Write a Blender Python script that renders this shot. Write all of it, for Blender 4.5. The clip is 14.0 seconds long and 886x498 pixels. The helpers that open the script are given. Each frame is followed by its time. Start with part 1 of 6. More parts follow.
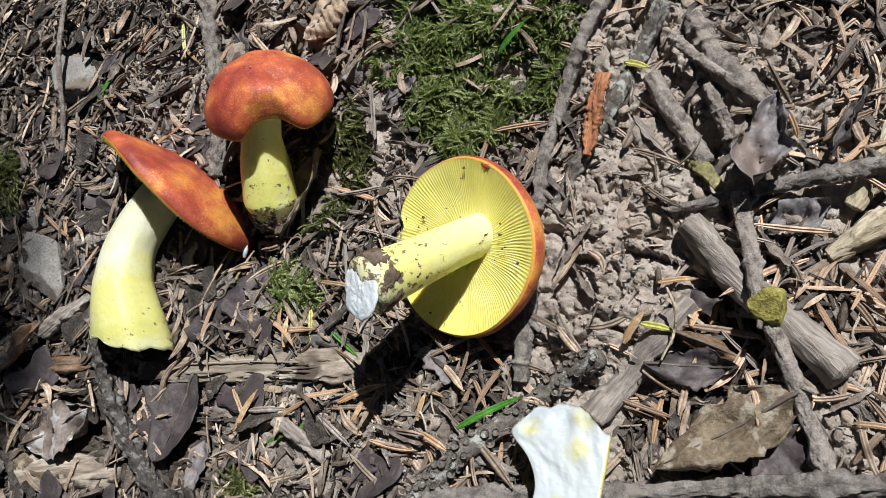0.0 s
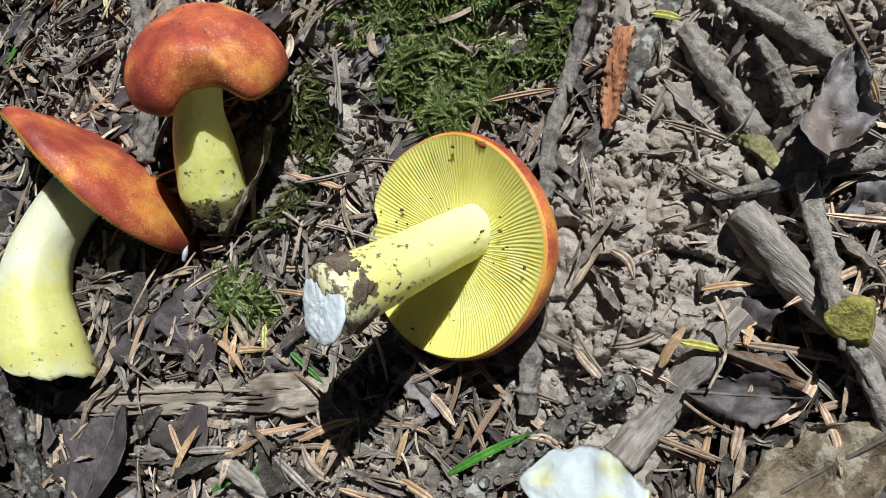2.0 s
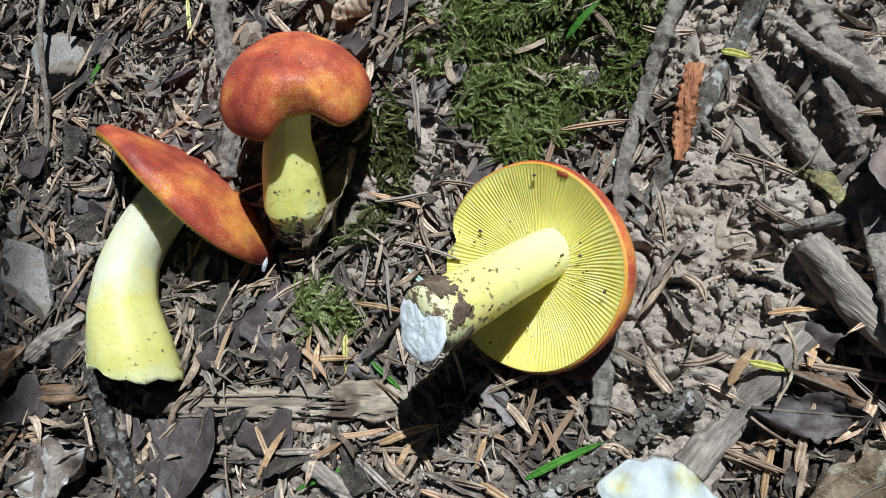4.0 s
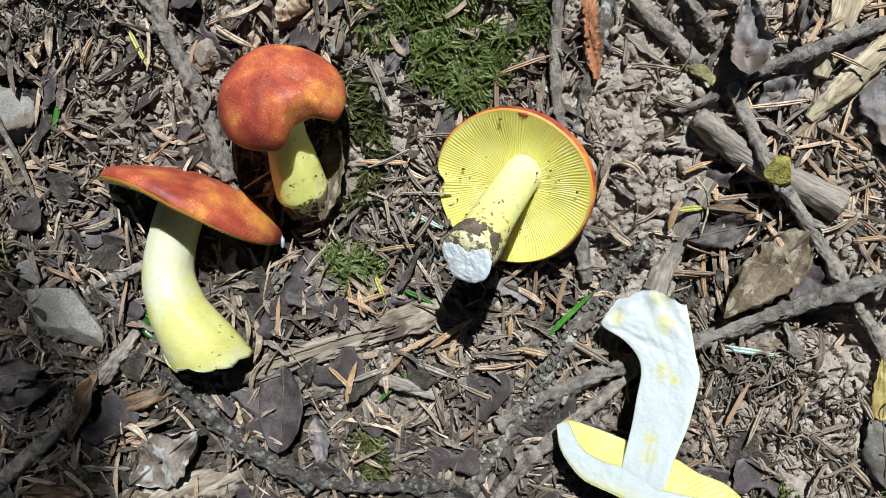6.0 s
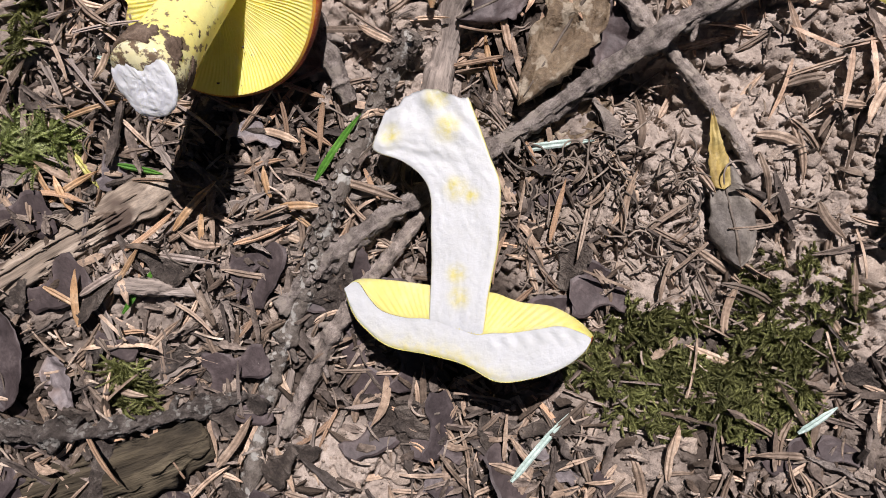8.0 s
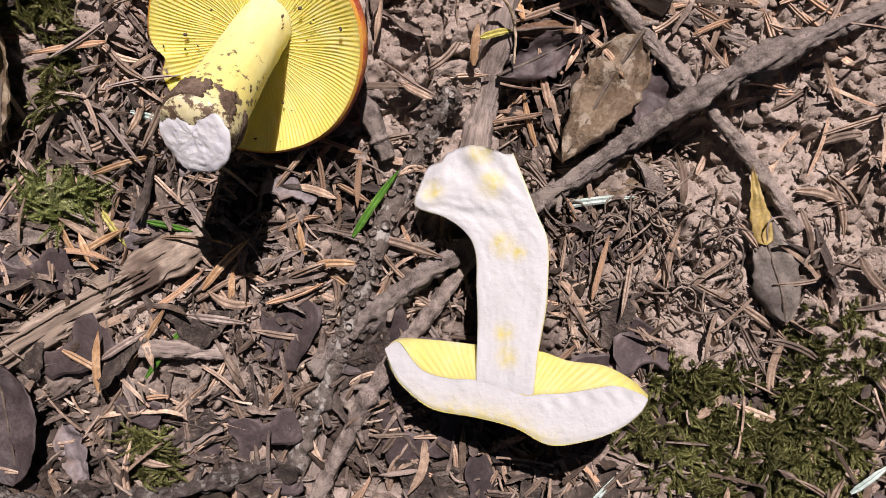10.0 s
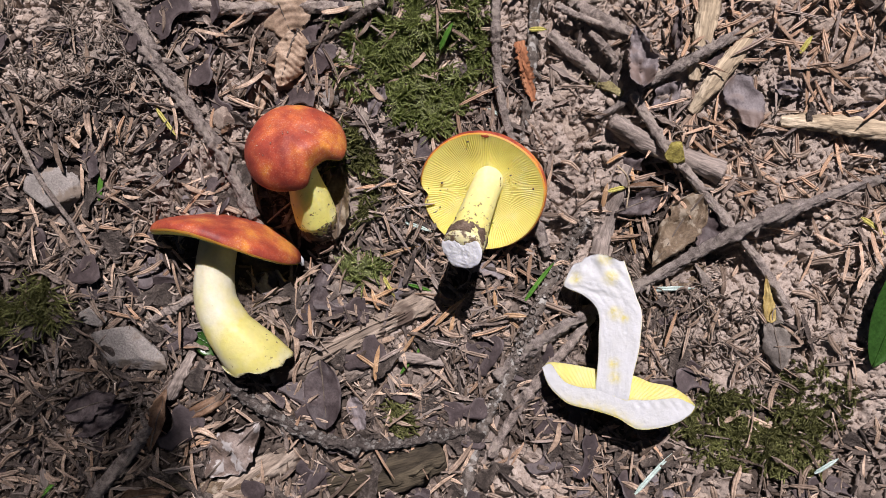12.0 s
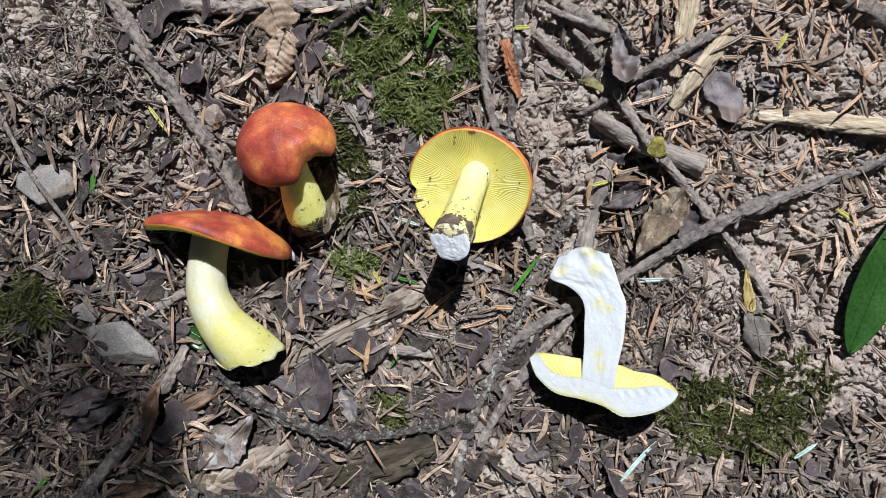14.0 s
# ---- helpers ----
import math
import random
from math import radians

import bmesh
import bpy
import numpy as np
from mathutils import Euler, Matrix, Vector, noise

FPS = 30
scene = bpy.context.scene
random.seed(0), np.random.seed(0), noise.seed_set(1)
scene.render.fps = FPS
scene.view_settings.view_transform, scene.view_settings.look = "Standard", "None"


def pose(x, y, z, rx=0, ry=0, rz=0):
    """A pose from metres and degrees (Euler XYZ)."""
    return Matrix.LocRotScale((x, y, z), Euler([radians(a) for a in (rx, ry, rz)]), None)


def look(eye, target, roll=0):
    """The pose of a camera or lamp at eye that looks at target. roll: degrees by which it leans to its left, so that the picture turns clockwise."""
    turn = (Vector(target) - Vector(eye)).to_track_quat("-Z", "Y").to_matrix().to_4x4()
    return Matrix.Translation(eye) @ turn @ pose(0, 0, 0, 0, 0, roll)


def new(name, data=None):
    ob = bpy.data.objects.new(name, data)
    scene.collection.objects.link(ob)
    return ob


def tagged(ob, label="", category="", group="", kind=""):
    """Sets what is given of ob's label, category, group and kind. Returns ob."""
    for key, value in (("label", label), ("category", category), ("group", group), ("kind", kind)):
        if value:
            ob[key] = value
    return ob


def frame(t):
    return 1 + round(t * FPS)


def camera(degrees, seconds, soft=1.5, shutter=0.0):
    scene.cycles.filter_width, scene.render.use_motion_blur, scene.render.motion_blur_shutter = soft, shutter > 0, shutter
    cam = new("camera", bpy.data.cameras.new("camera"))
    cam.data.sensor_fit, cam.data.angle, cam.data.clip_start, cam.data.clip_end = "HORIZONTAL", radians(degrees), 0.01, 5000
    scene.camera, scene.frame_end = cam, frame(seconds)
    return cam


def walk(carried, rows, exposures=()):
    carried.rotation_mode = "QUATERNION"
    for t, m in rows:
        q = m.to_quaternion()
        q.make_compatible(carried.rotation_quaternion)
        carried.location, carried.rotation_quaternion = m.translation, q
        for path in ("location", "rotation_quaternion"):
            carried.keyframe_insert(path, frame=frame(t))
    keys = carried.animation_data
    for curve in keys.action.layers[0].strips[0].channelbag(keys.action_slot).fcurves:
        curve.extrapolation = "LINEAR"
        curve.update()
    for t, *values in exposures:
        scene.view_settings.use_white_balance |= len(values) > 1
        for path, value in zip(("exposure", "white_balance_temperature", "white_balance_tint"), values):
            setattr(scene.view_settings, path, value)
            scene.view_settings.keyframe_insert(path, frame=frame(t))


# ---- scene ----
# ---------------------------------------------------------------- camera
cam = camera(63.04, 14.0, soft=0.9)
ROWS = [
    (0, 0.09892, 0.00348, 0.24700, 18.244, 23.920, 31.131),
    (0.5, 0.08386, 0.00317, 0.21930, 18.515, 24.017, 30.833),
    (1, 0.07430, 0.00820, 0.20303, 17.903, 23.750, 30.155),
    (1.5, 0.07074, 0.00839, 0.20038, 17.202, 23.074, 29.641),
    (2, 0.06800, 0.00920, 0.20140, 16.688, 22.229, 29.644),
    (2.5, 0.05671, 0.00296, 0.21277, 16.752, 21.918, 30.426),
    (2.7, 0.05181, 0.00261, 0.21794, 16.933, 22.036, 30.969),
    (4.8, 0.05109, 0.01782, 0.23894, 13.907, 22.702, 29.186),
    (5, 0.04009, 0.02444, 0.26483, 12.468, 21.728, 27.061),
    (5.5, 0.02374, 0.02485, 0.31274, 7.302, 18.186, 19.871),
    (6, 0.00759, 0.01069, 0.31423, -0.704, 11.597, 11.130),
    (6.5, 0.02645, 0.00621, 0.30732, -6.480, 7.737, 5.671),
    (7, 0.04227, -0.00265, 0.27025, -8.225, 5.501, 2.316),
    (7.5, 0.05432, -0.01977, 0.24879, -7.668, 4.072, 0.521),
    (7.7, 0.05488, -0.02218, 0.24468, -7.677, 3.784, -0.075),
    (9.8, 0.03696, -0.03403, 0.20941, -5.175, -0.461, -1.558),
    (10, 0.02941, -0.02488, 0.23383, -3.117, 0.414, -0.716),
    (10.5, -0.00121, 0.00286, 0.29949, -2.570, 2.481, 1.348),
    (11, -0.00586, 0.00750, 0.35724, -2.018, 4.011, 2.268),
    (11.5, -0.01771, 0.01083, 0.39253, -2.322, 4.727, 2.582),
    (12, -0.01689, 0.00893, 0.40597, -1.942, 4.715, 2.696),
    (12.5, -0.01791, 0.01029, 0.41191, -1.756, 4.417, 2.402),
    (13, -0.01523, 0.00665, 0.41239, -1.612, 3.967, 2.219),
    (13.5, -0.01719, 0.00545, 0.41472, -1.820, 3.769, 2.240),
    (14, -0.01645, 0.00407, 0.41444, -1.736, 3.735, 2.316),
]
EXPOSURES = [(0.0, 0.34, 6050, 7), (1.0, 0.3, 6000, 5), (2.5, 0.26, 5760, 2), (5.0, 0.3, 5660, 2), (6.0, 0.36, 5880, 2), (6.5, 0.42, 6100, 5), (7.0, 0.26, 6250, 6), (7.5, 0.28, 6400, 14), (10.0, 0.2, 6900, 28), (10.5, 0.17, 6950, 30), (11.0, 0.16, 6850, 28), (12.0, 0.18, 6500, 24), (13.0, 0.27, 6100, 16), (14.0, 0.28, 5850, 11)]
walk(cam, [(t, pose(x, y, z, rx, ry, rz)) for t, x, y, z, rx, ry, rz in ROWS], EXPOSURES)

# ---------------------------------------------------------------- light
SUN_FROM = Vector((0.12, 0.57, 0.81)).normalized()
world = bpy.data.worlds.new("sky")
scene.world = world
world.use_nodes = True
sky = world.node_tree.nodes.new("ShaderNodeTexSky")
sky.sky_type, sky.sun_disc = "NISHITA", False
sky.sun_elevation = math.asin(SUN_FROM.z)
sky.sun_rotation = math.atan2(SUN_FROM.x, SUN_FROM.y)
back = world.node_tree.nodes["Background"]
back.inputs["Strength"].default_value = 0.0105
world.node_tree.links.new(sky.outputs[0], back.inputs["Color"])
lamp = bpy.data.lights.new("sun", "SUN")
lamp.energy, lamp.angle, lamp.color = 5.2, radians(0.6), (1.0, 0.975, 0.94)
sun = new("sun", lamp)
sun.matrix_world = look(SUN_FROM * 3, (0, 0, 0))

# ---------------------------------------------------------------- materials


def nodes_of(name):
    m = bpy.data.materials.new(name)
    m.use_nodes = True
    return m, m.node_tree.nodes, m.node_tree.links, m.node_tree.nodes["Principled BSDF"]


def noise_node(n, l, scale, detail=6.0, rough=0.6, stretch=None, coord="Object"):
    tc = n.new("ShaderNodeTexCoord")
    t = n.new("ShaderNodeTexNoise")
    t.inputs["Scale"].default_value, t.inputs["Detail"].default_value, t.inputs["Roughness"].default_value = scale, detail, rough
    if stretch:
        mp = n.new("ShaderNodeMapping")
        mp.inputs["Scale"].default_value = stretch
        l.new(tc.outputs[coord], mp.inputs["Vector"])
        l.new(mp.outputs[0], t.inputs["Vector"])
    else:
        l.new(tc.outputs[coord], t.inputs["Vector"])
    return t.outputs["Fac"]


def ramp_node(n, l, fac, stops):
    r = n.new("ShaderNodeValToRGB")
    e = r.color_ramp.elements
    while len(e) < len(stops):
        e.new(0.5)
    for k, (p, c) in zip(e, stops):
        k.position, k.color = p, (*c, 1)
    l.new(fac, r.inputs["Fac"])
    return r.outputs["Color"]


def mix_node(n, l, fac, a, b, kind="MIX"):
    m = n.new("ShaderNodeMix")
    m.data_type, m.blend_type = "RGBA", kind
    for i, v in ((0, fac), (6, a), (7, b)):
        if isinstance(v, (int, float)):
            m.inputs[i].default_value = v
        elif isinstance(v, tuple):
            m.inputs[i].default_value = (*v, 1)
        else:
            l.new(v, m.inputs[i])
    return m.outputs[2]


def bump_node(n, l, height, strength, dist, base=None):
    b = n.new("ShaderNodeBump")
    b.inputs["Strength"].default_value, b.inputs["Distance"].default_value = strength, dist
    l.new(height, b.inputs["Height"])
    if base:
        l.new(base, b.inputs["Normal"])
    return b.outputs[0]


def surface(name, dark, mid, light, scale=60, fine=900, rough=0.8, bump=0.5, dist=0.0006, stretch=None, vary=0.0, island=False, stain=None, stain_scale=90, spec=0.3, grain=0.45):
    """A mottled natural surface: three tones at one scale, grain at a finer one, stains of their own shape."""
    m, n, l, p = nodes_of(name)
    a = noise_node(n, l, scale, 5, 0.65, stretch)
    col = ramp_node(n, l, a, ((0.3, dark), (0.5, mid), (0.7, light)))
    f = noise_node(n, l, fine, 4, 0.7, stretch)
    tone = ramp_node(n, l, f, ((0.28, (1 - grain, 1 - grain, 1 - grain)), (0.72, (1 + grain * 0.8, 1 + grain * 0.8, 1 + grain * 0.8))))
    col = mix_node(n, l, 0.85, col, tone, "MULTIPLY")
    if stain:
        s = noise_node(n, l, stain_scale, 3, 0.5)
        k = ramp_node(n, l, s, ((0.54, (0, 0, 0)), (0.62, (1, 1, 1))))
        col = mix_node(n, l, k, col, stain)
    if vary:
        if island:
            rnd = n.new("ShaderNodeNewGeometry").outputs["Random Per Island"]
        else:
            rnd = n.new("ShaderNodeObjectInfo").outputs["Random"]
        v = ramp_node(n, l, rnd, ((0.0, (1 - vary, 1 - vary, 1 - vary)), (0.55, (1, 0.97, 0.93)), (1.0, (1 + vary, 1 + vary * 0.9, 1 + vary * 0.75))))
        col = mix_node(n, l, 1.0, col, v, "MULTIPLY")
    l.new(col, p.inputs["Base Color"])
    p.inputs["Roughness"].default_value = rough
    p.inputs["Specular IOR Level"].default_value = spec
    nrm = bump_node(n, l, f, bump, dist)
    nrm = bump_node(n, l, a, bump * 0.6, dist * 3, nrm)
    l.new(nrm, p.inputs["Normal"])
    return m


CLOD = surface("soil_clod", (0.28, 0.229, 0.189), (0.365, 0.305, 0.256), (0.44, 0.376, 0.321), 420, 2600, 0.95, 0.8, 0.0005, vary=0.2, island=True, spec=0.1)
HUMUS = surface("humus", (0.04, 0.03, 0.023), (0.085, 0.066, 0.052), (0.16, 0.125, 0.1), 120, 1500, 0.9, 0.8, 0.0006, vary=0.4, island=True, spec=0.15)
CRUST = surface("damp_soil", (0.075, 0.052, 0.037), (0.125, 0.09, 0.066), (0.19, 0.145, 0.11), 200, 1500, 0.95, 0.8, 0.0006, spec=0.1)
TWIG = surface("twig_bark", (0.1, 0.085, 0.075), (0.26, 0.224, 0.199), (0.43, 0.382, 0.345), 260, 1500, 0.88, 0.9, 0.001, vary=0.15, stain=(0.33, 0.29, 0.25), stain_scale=190)
TWIG_DARK = surface("dark_bark", (0.03, 0.025, 0.022), (0.085, 0.07, 0.06), (0.2, 0.175, 0.152), 240, 1300, 0.85, 1.0, 0.0016, vary=0.1)
TWIG_LICHEN = surface("lichened_bark", (0.08, 0.067, 0.056), (0.15, 0.128, 0.108), (0.25, 0.225, 0.195), 200, 1300, 0.9, 1.0, 0.0008, stain=(0.4, 0.39, 0.355), stain_scale=260)
DEADWOOD = surface("weathered_wood", (0.15, 0.123, 0.103), (0.29, 0.246, 0.212), (0.42, 0.366, 0.322), 70, 620, 0.8, 1.0, 0.001, stretch=(0.06, 1, 1), grain=0.7)
PALEWOOD = surface("rotten_pale_wood", (0.24, 0.185, 0.115), (0.48, 0.39, 0.265), (0.66, 0.57, 0.42), 70, 520, 0.8, 1.0, 0.001, stretch=(0.07, 1, 1), grain=0.65)
PLANKWOOD = surface("bark_strip_wood", (0.1, 0.077, 0.058), (0.27, 0.218, 0.168), (0.45, 0.385, 0.31), 110, 620, 0.8, 0.7, 0.0005, stretch=(0.05, 1, 1), grain=0.75, stain=(0.09, 0.065, 0.05), stain_scale=55)
OLIVEWOOD = surface("olive_split_wood", (0.02, 0.016, 0.01), (0.055, 0.044, 0.028), (0.135, 0.112, 0.072), 90, 620, 0.8, 1.0, 0.0012, stretch=(0.05, 1, 1), grain=0.75)
ROOT_BARK = surface("crusty_root_bark", (0.035, 0.029, 0.025), (0.095, 0.08, 0.07), (0.2, 0.178, 0.158), 230, 1300, 0.9, 1.0, 0.0014, stain=(0.27, 0.26, 0.235), stain_scale=330)
ORANGEBARK = surface("orange_bark", (0.15, 0.055, 0.025), (0.33, 0.135, 0.062), (0.46, 0.235, 0.125), 150, 700, 0.8, 1.0, 0.0008, stretch=(0.2, 1, 1))
STONE = surface("grey_stone", (0.2, 0.185, 0.165), (0.27, 0.25, 0.228), (0.34, 0.318, 0.29), 70, 900, 0.9, 0.9, 0.0007, stain=(0.2, 0.165, 0.13), stain_scale=70)
NEEDLE = surface("brown_needle", (0.24, 0.145, 0.09), (0.4, 0.27, 0.18), (0.56, 0.42, 0.31), 150, 900, 0.55, 0.3, 0.0003, vary=0.5)
NEEDLE_TAN = surface("broad_tan_needle", (0.3, 0.18, 0.09), (0.46, 0.3, 0.17), (0.6, 0.45, 0.3), 150, 900, 0.55, 0.3, 0.0003, vary=0.3)
NEEDLES = surface("brown_needles", (0.14, 0.105, 0.08), (0.29, 0.222, 0.17), (0.46, 0.372, 0.295), 150, 900, 0.6, 0.3, 0.0003, vary=0.62, island=True)
NEEDLES_TAN = surface("tan_needles", (0.25, 0.165, 0.115), (0.43, 0.31, 0.225), (0.58, 0.45, 0.35), 150, 900, 0.55, 0.3, 0.0003, vary=0.45, island=True)
NEEDLE_GREY = surface("grey_needle", (0.16, 0.13, 0.115), (0.28, 0.235, 0.21), (0.42, 0.37, 0.335), 150, 900, 0.5, 0.3, 0.0003, vary=0.35)
NEEDLE_GREEN = surface("green_needle", (0.045, 0.14, 0.02), (0.085, 0.24, 0.035), (0.16, 0.36, 0.07), 120, 900, 0.4, 0.2, 0.0002)
NEEDLE_PALE = surface("bluish_needle", (0.26, 0.38, 0.33), (0.42, 0.54, 0.49), (0.55, 0.65, 0.61), 120, 900, 0.45, 0.2, 0.0002)
NEEDLE_YELLOW = surface("yellow_needle", (0.3, 0.26, 0.06), (0.45, 0.42, 0.11), (0.55, 0.54, 0.2), 120, 900, 0.45, 0.2, 0.0002)
CHIP = surface("bark_chip", (0.05, 0.04, 0.033), (0.125, 0.101, 0.085), (0.245, 0.205, 0.177), 130, 1000, 0.8, 0.8, 0.0006, vary=0.5, island=True)
LEAF_DARK = surface("dark_leaf", (0.032, 0.025, 0.026), (0.07, 0.056, 0.057), (0.14, 0.116, 0.115), 70, 800, 0.55, 0.5, 0.0005, vary=0.2)
LEAF_GREY = surface("grey_leaf", (0.09, 0.078, 0.079), (0.175, 0.153, 0.153), (0.29, 0.26, 0.255), 60, 900, 0.5, 0.6, 0.0005, stain=(0.19, 0.145, 0.125), stain_scale=60)
LEAF_BROWN = surface("brown_leaf", (0.07, 0.038, 0.022), (0.14, 0.085, 0.052), (0.24, 0.16, 0.105), 60, 800, 0.6, 0.5, 0.0005, vary=0.25)
LEAF_OLIVE = surface("mottled_olive_leaf", (0.06, 0.042, 0.026), (0.14, 0.1, 0.062), (0.25, 0.195, 0.13), 110, 600, 0.55, 0.8, 0.0012, stain=(0.3, 0.255, 0.19), stain_scale=190)
LEAF_TAN = surface("dry_tan_leaf", (0.22, 0.15, 0.1), (0.37, 0.272, 0.19), (0.5, 0.4, 0.3), 60, 700, 0.65, 0.5, 0.0005)
LEAF_MOULD = surface("mouldy_leaf", (0.08, 0.058, 0.047), (0.16, 0.122, 0.1), (0.28, 0.235, 0.205), 60, 700, 0.75, 0.6, 0.0005, stain=(0.42, 0.4, 0.38), stain_scale=150)
LEAF_WILT = surface("wilted_leaf", (0.06, 0.052, 0.045), (0.13, 0.115, 0.1), (0.24, 0.215, 0.18), 60, 800, 0.6, 0.6, 0.0005)
LEAF_YELLOW = surface("yellowed_leaf", (0.22, 0.15, 0.05), (0.36, 0.27, 0.09), (0.46, 0.38, 0.16), 90, 800, 0.55, 0.4, 0.0004)
LEAF_GREEN = surface("green_leaf", (0.02, 0.062, 0.011), (0.034, 0.098, 0.018), (0.055, 0.14, 0.03), 25, 500, 0.26, 0.2, 0.0003, spec=0.5)
RIB = surface("leaf_rib", (0.06, 0.048, 0.038), (0.11, 0.09, 0.072), (0.18, 0.15, 0.12), 150, 900, 0.6, 0.3, 0.0002)
MOSS = surface("moss", (0.17, 0.22, 0.065), (0.34, 0.41, 0.15), (0.54, 0.6, 0.34), 90, 700, 0.7, 0.2, 0.0003, vary=0.45, island=True)
MOSS_DARK = surface("dark_moss", (0.11, 0.118, 0.048), (0.215, 0.232, 0.088), (0.37, 0.41, 0.165), 70, 700, 0.75, 0.2, 0.0003, vary=0.5, island=True)
BUD = surface("lichen_yellow", (0.12, 0.1, 0.03), (0.3, 0.26, 0.06), (0.48, 0.42, 0.13), 330, 1200, 0.85, 0.9, 0.0008)
BUD_PALE = surface("olive_bark", (0.12, 0.1, 0.05), (0.25, 0.22, 0.1), (0.38, 0.34, 0.17), 200, 1100, 0.85, 0.9, 0.0008)
FIBRES = surface("pale_splinters", (0.16, 0.125, 0.1), (0.32, 0.27, 0.225), (0.5, 0.44, 0.38), 150, 900, 0.75, 0.4, 0.0003, vary=0.6, island=True)
SHRED = surface("wood_shred", (0.055, 0.044, 0.038), (0.145, 0.119, 0.103), (0.3, 0.258, 0.228), 160, 900, 0.8, 0.9, 0.0006, vary=0.6, island=True)
FIBRE = surface("rootlet", (0.1, 0.08, 0.065), (0.18, 0.15, 0.125), (0.3, 0.26, 0.22), 150, 900, 0.8, 0.4, 0.0003, vary=0.4, island=True)


def thin(m, share):
    """Lets light through a thin leaf."""
    n, l, p = m.node_tree.nodes, m.node_tree.links, m.node_tree.nodes["Principled BSDF"]
    t, x = n.new("ShaderNodeBsdfTranslucent"), n.new("ShaderNodeMixShader")
    l.new(p.inputs["Base Color"].links[0].from_socket, t.inputs["Color"])
    x.inputs[0].default_value = share
    l.new(p.outputs[0], x.inputs[1])
    l.new(t.outputs[0], x.inputs[2])
    l.new(x.outputs[0], n["Material Output"].inputs["Surface"])


for leafy, share in ((MOSS, 0.45), (MOSS_DARK, 0.4), (LEAF_GREEN, 0.2), (NEEDLE_GREEN, 0.2)):
    thin(leafy, share)


def soft_flesh(p, radius, weight=0.35):
    p.inputs["Subsurface Weight"].default_value = weight
    p.inputs["Subsurface Radius"].default_value = radius
    p.inputs["Subsurface Scale"].default_value = 0.004


def cap_skin():
    m, n, l, p = nodes_of("mushroom_skin")
    big = noise_node(n, l, 46, 5, 0.62)
    col = ramp_node(n, l, big, ((0.34, (0.21, 0.033, 0.023)), (0.46, (0.335, 0.058, 0.03)), (0.56, (0.47, 0.11, 0.034)), (0.67, (0.66, 0.28, 0.042))))
    mid = noise_node(n, l, 150, 5, 0.6)
    col = mix_node(n, l, 0.6, col, ramp_node(n, l, mid, ((0.3, (0.65, 0.6, 0.6)), (0.7, (1.25, 1.25, 1.2)))), "MULTIPLY")
    at = n.new("ShaderNodeAttribute")
    at.attribute_name = "radial"
    edge = ramp_node(n, l, at.outputs["Fac"], ((0.992, (0, 0, 0)), (1.0, (0.8, 0.8, 0.8))))
    col = mix_node(n, l, edge, col, (0.68, 0.36, 0.04))
    fine = noise_node(n, l, 1500, 3, 0.6)
    bloom = ramp_node(n, l, fine, ((0.52, (0, 0, 0)), (0.72, (0.6, 0.6, 0.6))))
    frost = noise_node(n, l, 45, 4, 0.6)
    bloom = mix_node(n, l, 1.0, bloom, ramp_node(n, l, frost, ((0.4, (0.15, 0.15, 0.15)), (0.62, (1, 1, 1)))), "MULTIPLY")
    col = mix_node(n, l, bloom, col, (0.62, 0.45, 0.36))
    l.new(col, p.inputs["Base Color"])
    p.inputs["Roughness"].default_value = 0.52
    p.inputs["Specular IOR Level"].default_value = 0.3
    soft_flesh(p, (1.0, 0.3, 0.1), 0.12)
    nrm = bump_node(n, l, fine, 0.35, 0.0003)
    nrm = bump_node(n, l, mid, 0.25, 0.0012, nrm)
    l.new(nrm, p.inputs["Normal"])
    return m


def gill_flesh(name, a0, b0, c0):
    m, n, l, p = nodes_of(name)
    a = noise_node(n, l, 60, 4, 0.6)
    col = ramp_node(n, l, a, ((0.3, a0), (0.55, b0), (0.75, c0)))
    l.new(col, p.inputs["Base Color"])
    p.inputs["Roughness"].default_value = 0.6
    soft_flesh(p, (1.0, 0.85, 0.25), 0.6)
    return m


